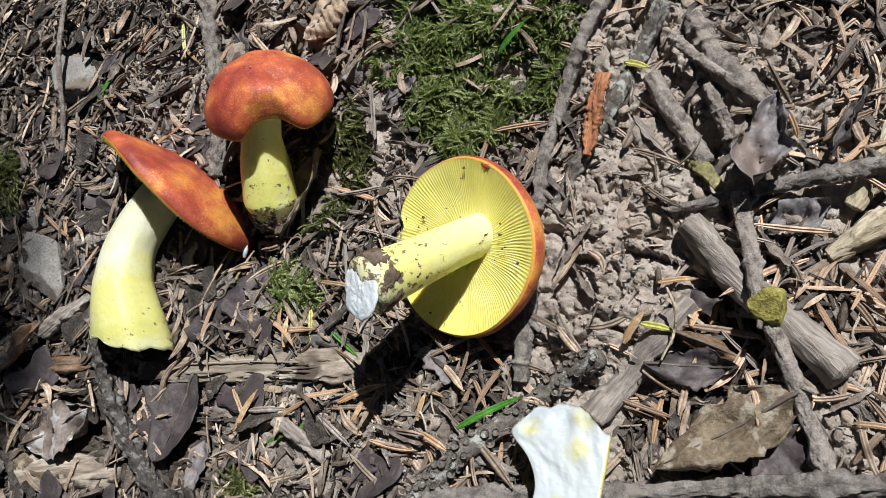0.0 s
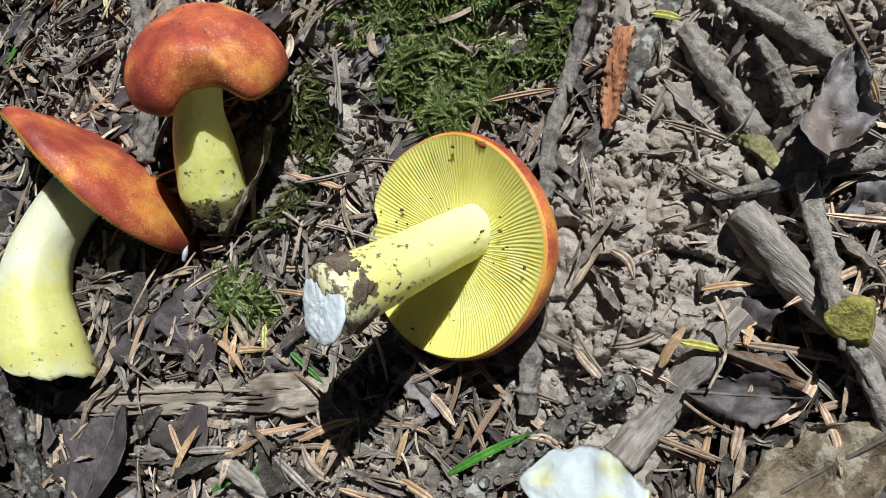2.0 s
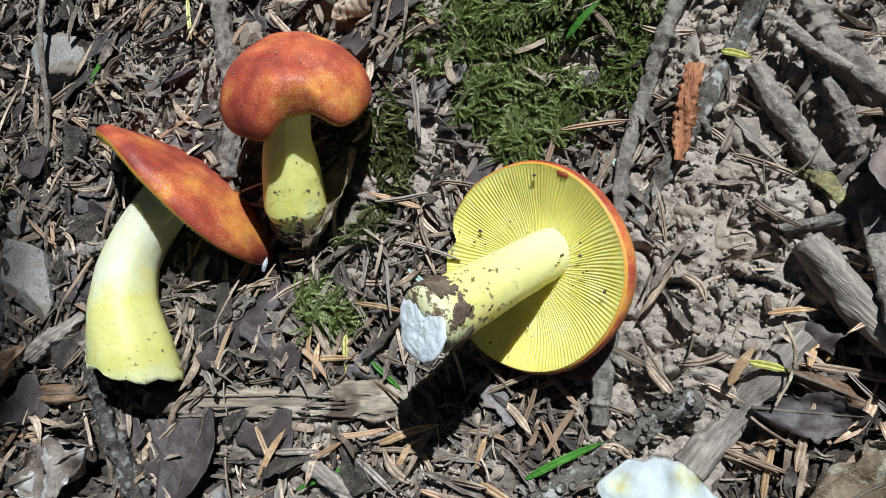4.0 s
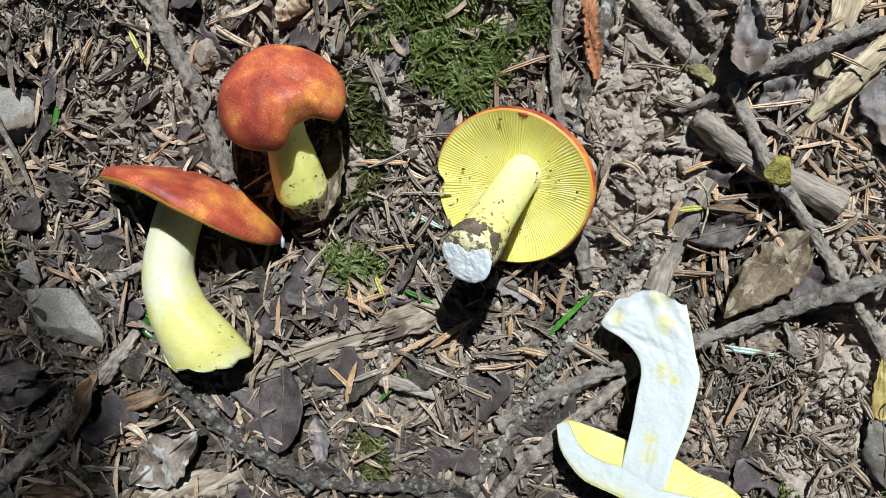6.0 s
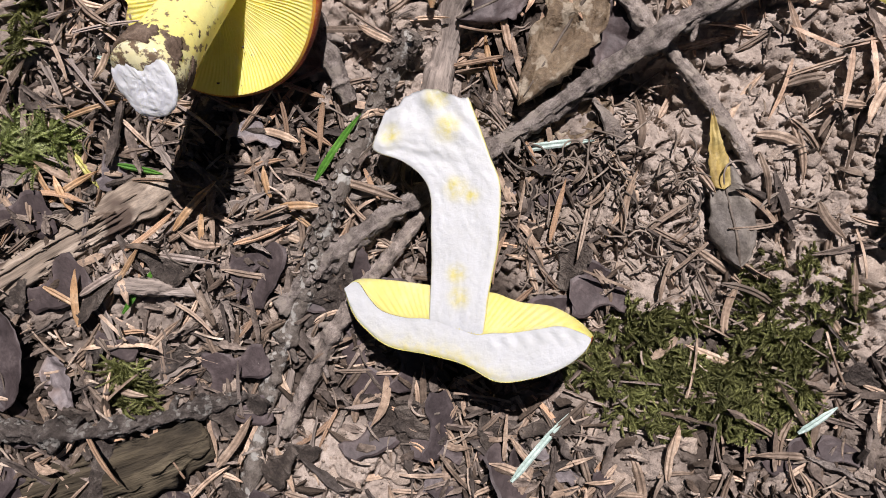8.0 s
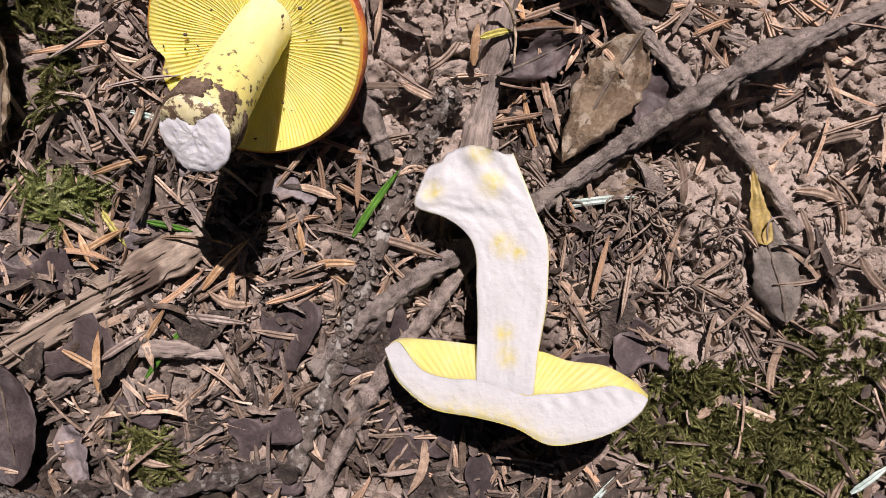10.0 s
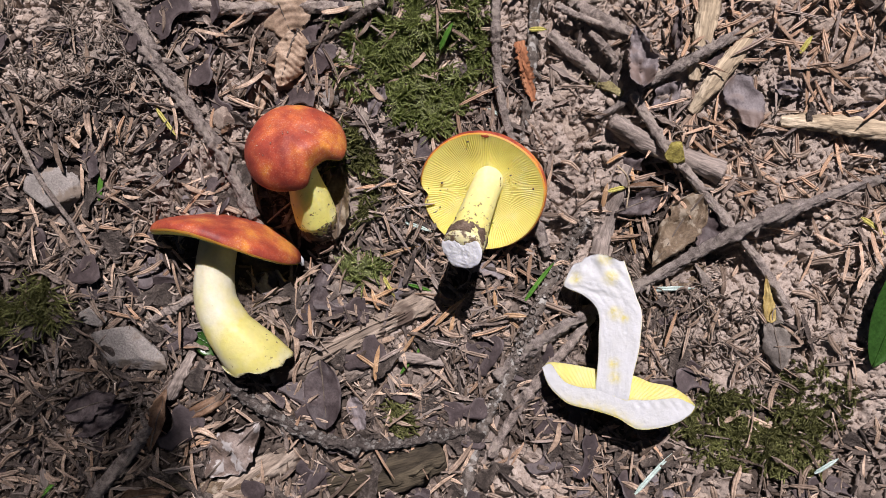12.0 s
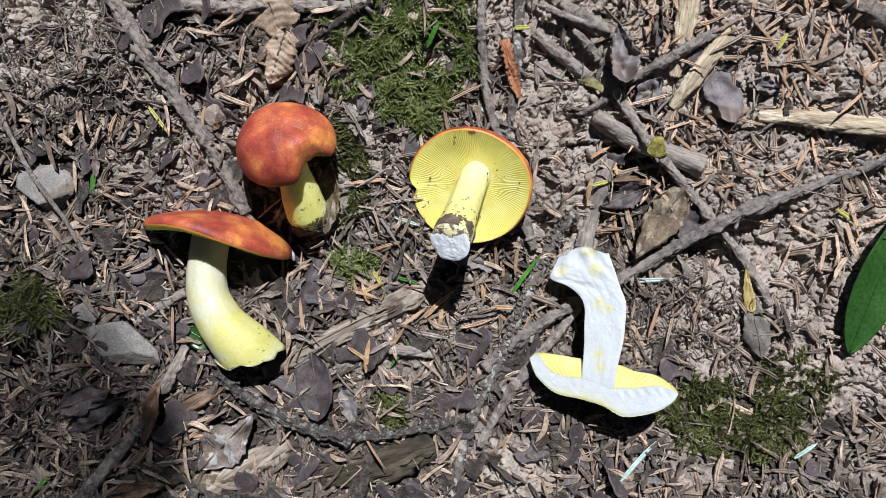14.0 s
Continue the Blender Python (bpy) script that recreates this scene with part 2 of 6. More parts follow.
def stem_flesh(name, tone, stained):
    """tone: stops of colour along the stem, from the cap to the foot; stained: soil clinging near the foot."""
    m, n, l, p = nodes_of(name)
    at = n.new("ShaderNodeAttribute")
    at.attribute_name = "along"
    wob = noise_node(n, l, 70, 4, 0.6)
    add = n.new("ShaderNodeMath")
    add.operation = "MULTIPLY_ADD"
    l.new(wob, add.inputs[0])
    add.inputs[1].default_value = 0.35
    l.new(at.outputs["Fac"], add.inputs[2])
    sh = n.new("ShaderNodeMath")
    sh.operation = "SUBTRACT"
    l.new(add.outputs[0], sh.inputs[0])
    sh.inputs[1].default_value = 0.175
    col = ramp_node(n, l, sh.outputs[0], tone)
    pale = ramp_node(n, l, noise_node(n, l, 38, 3, 0.5), ((0.53, (0, 0, 0)), (0.68, (0.75, 0.75, 0.75))))
    col = mix_node(n, l, pale, col, (0.62, 0.62, 0.52))
    fib = noise_node(n, l, 420, 4, 0.6)
    col = mix_node(n, l, 0.35, col, ramp_node(n, l, fib, ((0.3, (0.8, 0.8, 0.75)), (0.7, (1.1, 1.1, 1.1)))), "MULTIPLY")
    if stained:
        s = noise_node(n, l, 300, 5, 0.65)
        w = n.new("ShaderNodeMath")
        w.operation = "MULTIPLY_ADD"
        l.new(at.outputs["Fac"], w.inputs[0])
        w.inputs[1].default_value = 0.22 * stained
        l.new(s, w.inputs[2])
        k = ramp_node(n, l, w.outputs[0], ((0.73, (0, 0, 0)), (0.8, (1, 1, 1))))
        col = mix_node(n, l, k, col, (0.13, 0.09, 0.055))
    l.new(col, p.inputs["Base Color"])
    p.inputs["Roughness"].default_value = 0.55
    soft_flesh(p, (1.0, 0.85, 0.5), 0.6)
    p.inputs["Subsurface Scale"].default_value = 0.007
    l.new(bump_node(n, l, fib, 0.4, 0.0006), p.inputs["Normal"])
    return m


def cut_flesh(name, white):
    """White flesh that has yellowed where the attribute "stain" says so."""
    m, n, l, p = nodes_of(name)
    at = n.new("ShaderNodeAttribute")
    at.attribute_name = "stain"
    f = ramp_node(n, l, noise_node(n, l, 330, 4, 0.6), ((0.3, (0.1, 0.1, 0.1)), (0.62, (1, 1, 1))))
    k = mix_node(n, l, 1.0, at.outputs["Fac"], f, "MULTIPLY")
    base = mix_node(n, l, 0.5, white, ramp_node(n, l, noise_node(n, l, 90, 3, 0.5), ((0.35, (0.88, 0.88, 0.86)), (0.65, (1.03, 1.03, 1.05)))), "MULTIPLY")
    l.new(mix_node(n, l, k, base, (0.56, 0.5, 0.11)), p.inputs["Base Color"])
    p.inputs["Roughness"].default_value = 0.6
    soft_flesh(p, (1.0, 0.95, 0.8), 0.3)
    g = noise_node(n, l, 650, 5, 0.65)
    l.new(bump_node(n, l, g, 0.35, 0.0008), p.inputs["Normal"])
    return m


SKIN = cap_skin()
GILLS = gill_flesh("mushroom_gills", (0.76, 0.67, 0.14), (0.82, 0.745, 0.2), (0.85, 0.79, 0.33))
GILLS_PALE = gill_flesh("pale_gills", (0.56, 0.51, 0.13), (0.61, 0.57, 0.2), (0.62, 0.6, 0.34))
STEM_PALE = stem_flesh("stem_pale_yellow", ((0.0, (0.581, 0.546, 0.405)), (0.25, (0.598, 0.581, 0.422)), (0.48, (0.598, 0.554, 0.176)), (0.7, (0.598, 0.563, 0.211)), (0.9, (0.598, 0.563, 0.176)), (1.0, (0.598, 0.572, 0.317))), 0.55)
STEM_SOILED = stem_flesh("stem_soiled_yellow", ((0.0, (0.74, 0.71, 0.38)), (0.4, (0.73, 0.69, 0.28)), (0.7, (0.72, 0.66, 0.22)), (1.0, (0.7, 0.66, 0.4))), 1.15)
STEM_DIRTY = stem_flesh("stem_dirty_yellow", ((0.0, (0.8, 0.77, 0.46)), (0.4, (0.86, 0.81, 0.28)), (0.75, (0.86, 0.82, 0.24)), (1.0, (0.74, 0.7, 0.4))), 1.1)
FLESH = cut_flesh("white_flesh", (0.515, 0.54, 0.545))
TORN = cut_flesh("torn_white_foot", (0.76, 0.79, 0.81))

# ---------------------------------------------------------------- building helpers
rng = np.random.default_rng(7)


def hashed(ix, iy, k):
    v = np.sin(ix * 127.1 + iy * 311.7 + k * 74.7) * 43758.5453
    return v - np.floor(v)


def value_noise(x, y, k=0):
    ix, iy = np.floor(x), np.floor(y)
    fx, fy = x - ix, y - iy
    fx, fy = fx * fx * (3 - 2 * fx), fy * fy * (3 - 2 * fy)
    a, b = hashed(ix, iy, k), hashed(ix + 1, iy, k)
    c, d = hashed(ix, iy + 1, k), hashed(ix + 1, iy + 1, k)
    return (a + (b - a) * fx) * (1 - fy) + (c + (d - c) * fx) * fy


def fbm(x, y, octaves=4, k=0):
    s = 0
    for i in range(octaves):
        s = s + (value_noise(x * 2**i, y * 2**i, k + i * 13) - 0.5) / 2**i
    return s


def clods(x, y, k=0):
    """Rounded lumps in jittered cells: 0 in the joints, 1 on top."""
    ix, iy = np.floor(x), np.floor(y)
    best, second = np.full(np.shape(x), 9.0), np.full(np.shape(x), 9.0)
    for dx in (-1, 0, 1):
        for dy in (-1, 0, 1):
            px = ix + dx + hashed(ix + dx, iy + dy, k)
            py = iy + dy + hashed(ix + dx, iy + dy, k + 5)
            d = (x - px) ** 2 + (y - py) ** 2
            second = np.minimum(second, np.maximum(best, d))
            best = np.minimum(best, d)
    return np.clip(np.sqrt(second) - np.sqrt(best), 0, 1) ** 0.6


def plates(x, y, k=0):
    """Broken crust in jittered cells: distance to the crack, and a height with a slant of its own for each piece."""
    ix, iy = np.floor(x), np.floor(y)
    best, second = np.full(np.shape(x), 9.0), np.full(np.shape(x), 9.0)
    top = np.zeros(np.shape(x))
    for dx in (-1, 0, 1):
        for dy in (-1, 0, 1):
            cx, cy = ix + dx, iy + dy
            ex, ey = x - cx - hashed(cx, cy, k), y - cy - hashed(cx, cy, k + 5)
            d = ex * ex + ey * ey
            h = hashed(cx, cy, k + 9) + 1.5 * ((hashed(cx, cy, k + 11) - 0.5) * ex + (hashed(cx, cy, k + 12) - 0.5) * ey)
            near = d < best
            second = np.where(near, best, np.minimum(second, d))
            top, best = np.where(near, h, top), np.where(near, d, best)
    return np.sqrt(second) - np.sqrt(best), top


def step_up(e, width):
    q = np.clip(e / width, 0, 1)
    return q * q * (3 - 2 * q)


def blob(x, y, cx, cy, rx, ry, turn=0.0):
    c, s = math.cos(radians(turn)), math.sin(radians(turn))
    u, v = ((x - cx) * c + (y - cy) * s) / rx, (-(x - cx) * s + (y - cy) * c) / ry
    return np.exp(-((u * u + v * v) ** 2))


SOIL_AREAS = (((0.0193, 0.0616), 0.042, 0.05, 0, 1.0), ((0.1616, -0.0101), 0.085, 0.05, 20, 1.0), ((0.1785, -0.1267), 0.04, 0.02, 0, 0.3), ((0.1092, -0.0419), 0.035, 0.03, 0, 0.6), ((0.0202, 0.0129), 0.03, 0.03, 0, 0.9), ((-0.2498, 0.0924), 0.055, 0.04, 0, 0.95), ((0.1454, 0.0987), 0.08, 0.05, 0, 0.85), ((0.1745, 0.0591), 0.05, 0.035, 0, 0.95), ((0.1329, 0.0300), 0.05, 0.03, 20, 1.0), ((0.152, 0.048), 0.05, 0.03, 20, 1.0), ((-0.0916, 0.0470), 0.025, 0.03, 0, 0.6), ((-0.1868, 0.0605), 0.07, 0.05, 0, 0.52), ((0.0050, 0.1174), 0.045, 0.03, 0, 1.0), ((0.1138, 0.1228), 0.06, 0.03, 0, 0.65), ((-0.0629, -0.0500), 0.04, 0.03, 0, 0.35), ((0.0900, -0.1205), 0.05, 0.03, 0, 0.2), ((0.0004, -0.14), 0.026, 0.02, 0, 0.8), ((0.175, -0.11), 0.045, 0.025, 0, 0.35), ((0.104, -0.052), 0.04, 0.04, 0, 0.75), ((0.2, -0.04), 0.07, 0.06, 0, 0.9), ((0.035, -0.02), 0.03, 0.02, 0, 0.5), ((-0.069, 0.1), 0.05, 0.04, 0, 0.5), ((-0.035, -0.075), 0.08, 0.05, 15, 0.28), ((-0.06, 0.02), 0.05, 0.04, 0, 0.4), ((0.035, 0.122), 0.045, 0.025, 0, 0.65), ((0.085, 0.11), 0.04, 0.03, 0, 0.7))


def soil_mask(x, y):
    w = 0
    for (cx, cy), rx, ry, turn, much in SOIL_AREAS:
        w = np.maximum(w, much * blob(x, y, cx, cy, rx, ry, turn))
    return np.clip(w * 1.25 + 0.5 * fbm(x * 45, y * 45, 3, 91), 0, 1)


PITS = (((-0.132, -0.014), 0.02, 13), ((0.0599, 0.0460), 0.009, 11), ((0.1061, -0.0081), 0.012, 9), ((0.0514, 0.0076), 0.008, 7), ((-0.1447, 0.0221), 0.012, 8), ((-0.2823, -0.0824), 0.014, 10), ((0.1286, 0.0489), 0.008, 5), ((0.0362, -0.0493), 0.006, 6), ((0.0318, 0.0968), 0.008, 6))
HC = (-0.00979, -0.05714, 0.03444, 0.68513, -0.25908, 0.58163, 0.59073)


def ground_z(x, y):
    """Height of the forest floor."""
    x, y = np.asarray(x, float), np.asarray(y, float)
    u, v = 0.3 * np.tanh(x / 0.3), 0.22 * np.tanh(y / 0.22)
    z = HC[0] + HC[1] * u + HC[2] * v + HC[3] * u * u + HC[4] * u * v + HC[5] * v * v + HC[6] * u**3
    for (px, py), r, deep in PITS:
        z = z - deep * 0.001 * blob(x, y, px, py, r, r)
    w = soil_mask(x, y)
    z = z + 0.006 * fbm(x * 22, y * 22, 3, 3) + 0.0035 * fbm(x * 120, y * 120, 3, 17)
    (mx, my) = (0.0195, 0.0584)
    z = z + 0.006 * blob(x, y, mx, my, 0.035, 0.045)
    wx, wy = x + 0.006 * fbm(x * 130, y * 130, 3, 31), y + 0.006 * fbm(x * 130, y * 130, 3, 47)
    e1, h1 = plates(wx * 44, wy * 44, 2)
    e2, h2 = plates(wx * 115, wy * 115, 9)
    e3, h3 = plates(x * 290, y * 290, 4)
    crust_top = step_up(e1, 0.1) * (0.0035 + 0.0035 * h1) + step_up(e2, 0.16) * (0.0007 + 0.0012 * h2) + step_up(e3, 0.3) * (0.0002 + 0.0006 * h3)
    z = z + w * (crust_top + 0.0022 * np.abs(fbm(x * 330, y * 330, 3, 5)) - 0.0065)
    z = z + (1 - w) * (0.0035 * step_up(e2, 0.25) * h2 + 0.0012 * step_up(e3, 0.3) * h3 - 0.0035)
    return z


def gz(p, lift=0.0):
    return Vector((p[0], p[1], float(ground_z(p[0], p[1])) + lift * 0.001))


# a map, one cell a millimetre, of where larger things lie, so that loose litter keeps off them
CLEAR = np.zeros((460, 660), bool)


def keep_clear(x, y, r):
    i, j, q = int((y + 0.23) * 1000), int((x + 0.37) * 1000), int(r)
    i0, i1, j0, j1 = max(0, i - q), max(0, min(460, i + q + 1)), max(0, j - q), max(0, min(660, j + q + 1))
    a, b = np.ogrid[i0:i1, j0:j1]
    CLEAR[i0:i1, j0:j1] |= (a - i) ** 2 + (b - j) ** 2 <= r * r


def is_clear(x, y):
    i = np.clip(((np.asarray(y) + 0.23) * 1000).astype(int), 0, 459)
    j = np.clip(((np.asarray(x) + 0.37) * 1000).astype(int), 0, 659)
    return CLEAR[i, j]


def mesh_of(name, verts, faces, material=None, smooth=True):
    me = bpy.data.meshes.new(name)
    me.from_pydata([tuple(v) for v in verts], [], [tuple(f) for f in faces])
    if material:
        me.materials.append(material)
    if smooth:
        me.polygons.foreach_set("use_smooth", np.ones(len(me.polygons), bool))
    me.update()
    return me


def part(name, me, material, parent, label=""):
    """One mesh object under a thing or a part."""
    if not me.materials:
        me.materials.append(material)
    ob = new(name, me)
    if parent:
        ob.parent = parent
    return tagged(ob, label)


def thing(name, label, category, where=(0, 0, 0), group=""):
    ob = new(name)
    ob.empty_display_size = 0.01
    ob.location = where
    return tagged(ob, label, category, group)


def spline(pts, n):
    """Catmull-Rom through pts, n points."""
    p = np.array([tuple(q) for q in pts], float)
    if len(p) == 2:
        return p[0] + (p[1] - p[0]) * np.linspace(0, 1, n)[:, None]
    p = np.vstack([2 * p[0] - p[1], p, 2 * p[-1] - p[-2]])
    s = np.linspace(0, len(p) - 3 - 1e-6, n)
    i = s.astype(int)
    t = (s - i)[:, None]
    a, b, c, d = p[i], p[i + 1], p[i + 2], p[i + 3]
    return 0.5 * (2 * b + (c - a) * t + (2 * a - 5 * b + 4 * c - d) * t * t + (3 * b - a - 3 * c + d) * t**3)


def tube(pts, radius, sides=10, n=40, rough=0.12, k=0, flat=1.0, ends=True, knots=0, pegs=0.0):
    """A tapered, uneven rod along pts. radius: stops along it."""
    c = spline(pts, n)
    tan = np.gradient(c, axis=0)
    tan /= np.linalg.norm(tan, axis=1)[:, None]
    up = np.tile((0.0, 0.0, 1.0), (n, 1))
    side = np.cross(tan, up)
    side /= np.linalg.norm(side, axis=1)[:, None] + 1e-9
    up = np.cross(side, tan)
    s = np.linspace(0, 1, n)
    r = np.interp(s, np.linspace(0, 1, len(radius)), radius)
    for i in range(knots):
        at = hashed(i * 3.1, k, 8)
        r = r * (1 + 0.28 * np.exp(-(((s - at) / 0.018) ** 2)))
    run = np.concatenate([[0], np.cumsum(np.linalg.norm(np.diff(c, axis=0), axis=1))]) / (float(np.mean(r)) + 1e-6)
    verts, faces = [], []
    for j in range(sides):
        a = 2 * math.pi * j / sides
        u = 1 + rough * 1.6 * fbm(run * 0.35 + 2.2 * math.cos(a) + k * 7.3, 2.2 * math.sin(a) - run * 0.2 + np.full(n, k * 3.7), 3, k) + rough * 1.1 * fbm(run * 0.3 + k, np.full(n, a * 3.2 + k), 2, k + 40) + rough * 0.9 * fbm(run * 1.1 + 5.5 * math.cos(a) + k, 5.5 * math.sin(a) + run * 0.4, 2, k + 70) + rough * 0.4 * math.sin(a * 2 + k)
        if pegs:
            u = u + pegs * (np.clip(clods(run * 0.55 + 3 * k, np.full(n, a * 1.9 + k), k) * 2 - 0.7, 0, 1) - 0.3)
        verts.append(c + side * (np.cos(a) * r * u)[:, None] + up * (np.sin(a) * r * u * flat)[:, None])
    verts = np.stack(verts, 1).reshape(-1, 3)
    for i in range(n - 1):
        for j in range(sides):
            b = (j + 1) % sides
            faces.append((i * sides + j, i * sides + b, (i + 1) * sides + b, (i + 1) * sides + j))
    if ends:
        verts = np.vstack([verts, c[0] - tan[0] * r[0] * 0.25, c[-1] + tan[-1] * r[-1] * 0.25])
        e = len(verts) - 2
        for j in range(sides):
            b = (j + 1) % sides
            faces.append((e, b, j))
            faces.append((e + 1, (n - 1) * sides + j, (n - 1) * sides + b))
    return verts, faces


def rod(name, label, category, pts, radius, material, lift=0.0, parent=None, rough=0.2, n=200, sides=24, k=0, flat=1.0, knots=0, group="", stubs=0, pegs=0.22):
    """A twig or piece of wood lying on the floor. radius in mm; lift: height of its axis over the floor, in mm, at each point."""
    lifts = lift if isinstance(lift, (tuple, list)) else [lift] * len(pts)
    p = [gz(q, a) for q, a in zip(pts, lifts)]
    r = [a * 0.001 for a in (radius if isinstance(radius, (tuple, list)) else [radius])]
    v, f = tube(p, r if len(r) > 1 else r * 2, sides, n, rough, k, flat, knots=knots, pegs=pegs)
    wide = max(r) * 1000
    for q in spline(p, 24):
        keep_clear(q[0], q[1], max(1.2, wide * 0.9))
    o = Vector(v.mean(0))
    d = Vector(v[-1] - v[-2])
    turn = math.atan2(d.y, d.x)
    m = Matrix.Translation(o) @ Matrix.Rotation(turn, 4, "Z")
    inv = np.array(m.inverted())
    v = v @ inv[:3, :3].T + inv[:3, 3]
    ob = new(name, mesh_of(name, v, f, material))
    ob.matrix_basis = m
    c = spline(p, 40)
    for i in range(stubs):
        j = int(4 + 32 * hashed(i * 1.7, k, 3))
        a = float(hashed(i * 2.3, k, 6)) * 2.2 + 0.5
        t = Vector(c[j + 1] - c[j]).normalized()
        s = t.cross(Vector((0, 0, 1))).normalized() * (1 if i % 2 else -1)
        d = (s * math.sin(a) + t * 0.5 + Vector((0, 0, 1)) * abs(math.cos(a)) * 0.6).normalized()
        q = max(r) * 0.5
        w = [Vector(c[j]), Vector(c[j]) + d * q * 2.6, Vector(c[j]) + d * q * 4.6 + t * q * 0.6]
        v, f = tube(w, [q * 1.1, q * 0.8, q * 0.55], 8, 12, 0.2, k + i)
        v = v @ inv[:3, :3].T + inv[:3, 3]
        part("side_stub", mesh_of("side_stub", v, f), material, ob)
    if parent:
        ob.parent = parent
        return tagged(ob, label)
    return tagged(ob, label, category, group)


def leaf_mesh(name, length, width, shape, bend, cup, wave, k=0, nu=26, nv=12, pleats=0, thick=0.0003, torn=0.0, margin=0.16, full=0.75):
    """A leaf blade along +x from its foot at the origin. bend: rise of the tip in radians, cup: trough across, wave: uneven height in m."""
    verts, faces = [], []
    nu = 80 if pleats else nu
    for side in (0, 1):
        for i in range(nu + 1):
            u = i / nu
            w = width * 0.5 * (math.sin(math.pi * min(1, max(0.0, u)) ** shape) ** full if 0 < u < 1 else 0.02)
            for j in range(nv + 1):
                v = 2 * j / nv - 1
                e = 1 - (torn * max(0, float(value_noise(u * 7 + k, (1 if v > 0 else 5) + k))) + margin * float(value_noise(u * 26 + k, (2 if v > 0 else 8) + k))) * abs(v) ** 2
                a = cup * v
                y = w * e * (math.sin(a) / a if abs(a) > 1e-3 else 1) * v
                z = w * (1 - math.cos(a)) / max(abs(cup), 1e-3) * (1 if cup > 0 else -1) if abs(cup) > 1e-3 else 0
                x = length * u
                if abs(bend) > 1e-3:
                    rr = length / bend
                    x, z = (rr - z) * math.sin(bend * u), rr - (rr - z) * math.cos(bend * u)
                z += wave * 2 * float(fbm(np.array(u * 4 + k), np.array(v * 1.6 + k * 2), 3, k))
                if pleats:
                    z += 0.00045 * math.sin(2 * math.pi * (pleats * u - abs(v) * 1.6)) * (1 - abs(v) ** 6)
                verts.append((x, y, z - side * thick))
    s = (nu + 1) * (nv + 1)
    for i in range(nu):
        for j in range(nv):
            a = i * (nv + 1) + j
            q = (a, a + nv + 1, a + nv + 2, a + 1)
            faces.append(q)
            faces.append(tuple(s + t for t in reversed(q)))
    for i in range(nu):
        for j in (0, nv):
            a, b = i * (nv + 1) + j, (i + 1) * (nv + 1) + j
            faces.append((a, a + s, b + s, b) if j == 0 else (b, b + s, a + s, a))
    return mesh_of(name, verts, faces)


def leaf(name, label, foot, tip, width, material, lift=2.0, shape=1.0, bend=0.2, cup=0.5, wave=0.0022, roll=0.0, tilt=0.0, k=0, pleats=0, torn=0.0, rib=RIB, category="leaf", stalk=0.0, margin=0.16, full=0.75):
    """A dead or green leaf lying on the floor from foot to tip."""
    a, b = gz(foot, lift), gz(tip, lift)
    d = b - a
    d.z *= 0.4
    length = d.length
    for u in np.linspace(0.12, 0.9, 9):
        keep_clear(a.x + d.x * u, a.y + d.y * u, max(1.5, width * 0.47 * math.sin(math.pi * u)))
    m = Matrix.Translation(a) @ d.to_track_quat("X", "Z").to_matrix().to_4x4() @ pose(0, 0, 0, roll, -tilt, 0)
    root = thing(name, label, category)
    root.matrix_basis = m
    blade = part("blade", leaf_mesh("blade", length, width * 0.001, shape, bend, cup, wave, k, pleats=pleats, torn=torn, margin=margin, full=full), material, root)
    if rib:
        pts = []
        for u in np.linspace(0.0, 0.93, 9):
            x, z = length * u, 0
            if abs(bend) > 1e-3:
                x, z = length / bend * math.sin(bend * u), length / bend * (1 - math.cos(bend * u))
            pts.append((x, 0, z + wave * 2 * float(fbm(np.array(u * 4 + k), np.array(k * 2.0), 3, k))))
        if stalk:
            pts.insert(0, (-stalk * 0.001, 0.0008, 0.001))
        v, f = tube(pts, [0.0006, 0.00045, 0.0002], 6, 24, 0.1, k)
        part("midrib", mesh_of("midrib", v, f), rib, root)
    return root


def stone_mesh(name, sx, sy, sz, k, cuts=3, rough=0.25, flatness=0.0):
    bm = bmesh.new()
    bmesh.ops.create_icosphere(bm, subdivisions=cuts, radius=1)
    for v in bm.verts:
        d = v.co.normalized()
        q = 1 + rough * noise.noise(d * 1.3 + Vector((k * 3.1, k, 0))) + rough * 0.45 * noise.noise(d * 3.1 + Vector((k, 0, k)))
        for i in range(11):
            nrm = Vector((math.sin(k * 2.3 + i * 2.1), math.cos(k * 1.7 + i * 3.3), math.sin(k + i * 1.3) * 0.6)).normalized()
            q = min(q, (0.74 + 0.14 * math.sin(i * 7 + k)) / max(d.dot(nrm), 0.05)) if d.dot(nrm) > 0.3 else q
        q = min(q, (0.62 + 0.06 * d.x) / max(d.z, 0.05)) if flatness and d.z > 0.3 else q
        q += 0.035 * noise.noise(d * 9 + Vector((k, k, k))) + 0.02 * noise.noise(d * 22)
        v.co = Vector((d.x * sx, d.y * sy, d.z * sz)) * q * 0.001
    me = bpy.data.meshes.new(name)
    bm.to_mesh(me)
    bm.free()
    me.polygons.foreach_set("use_smooth", np.ones(len(me.polygons), bool))
    return me


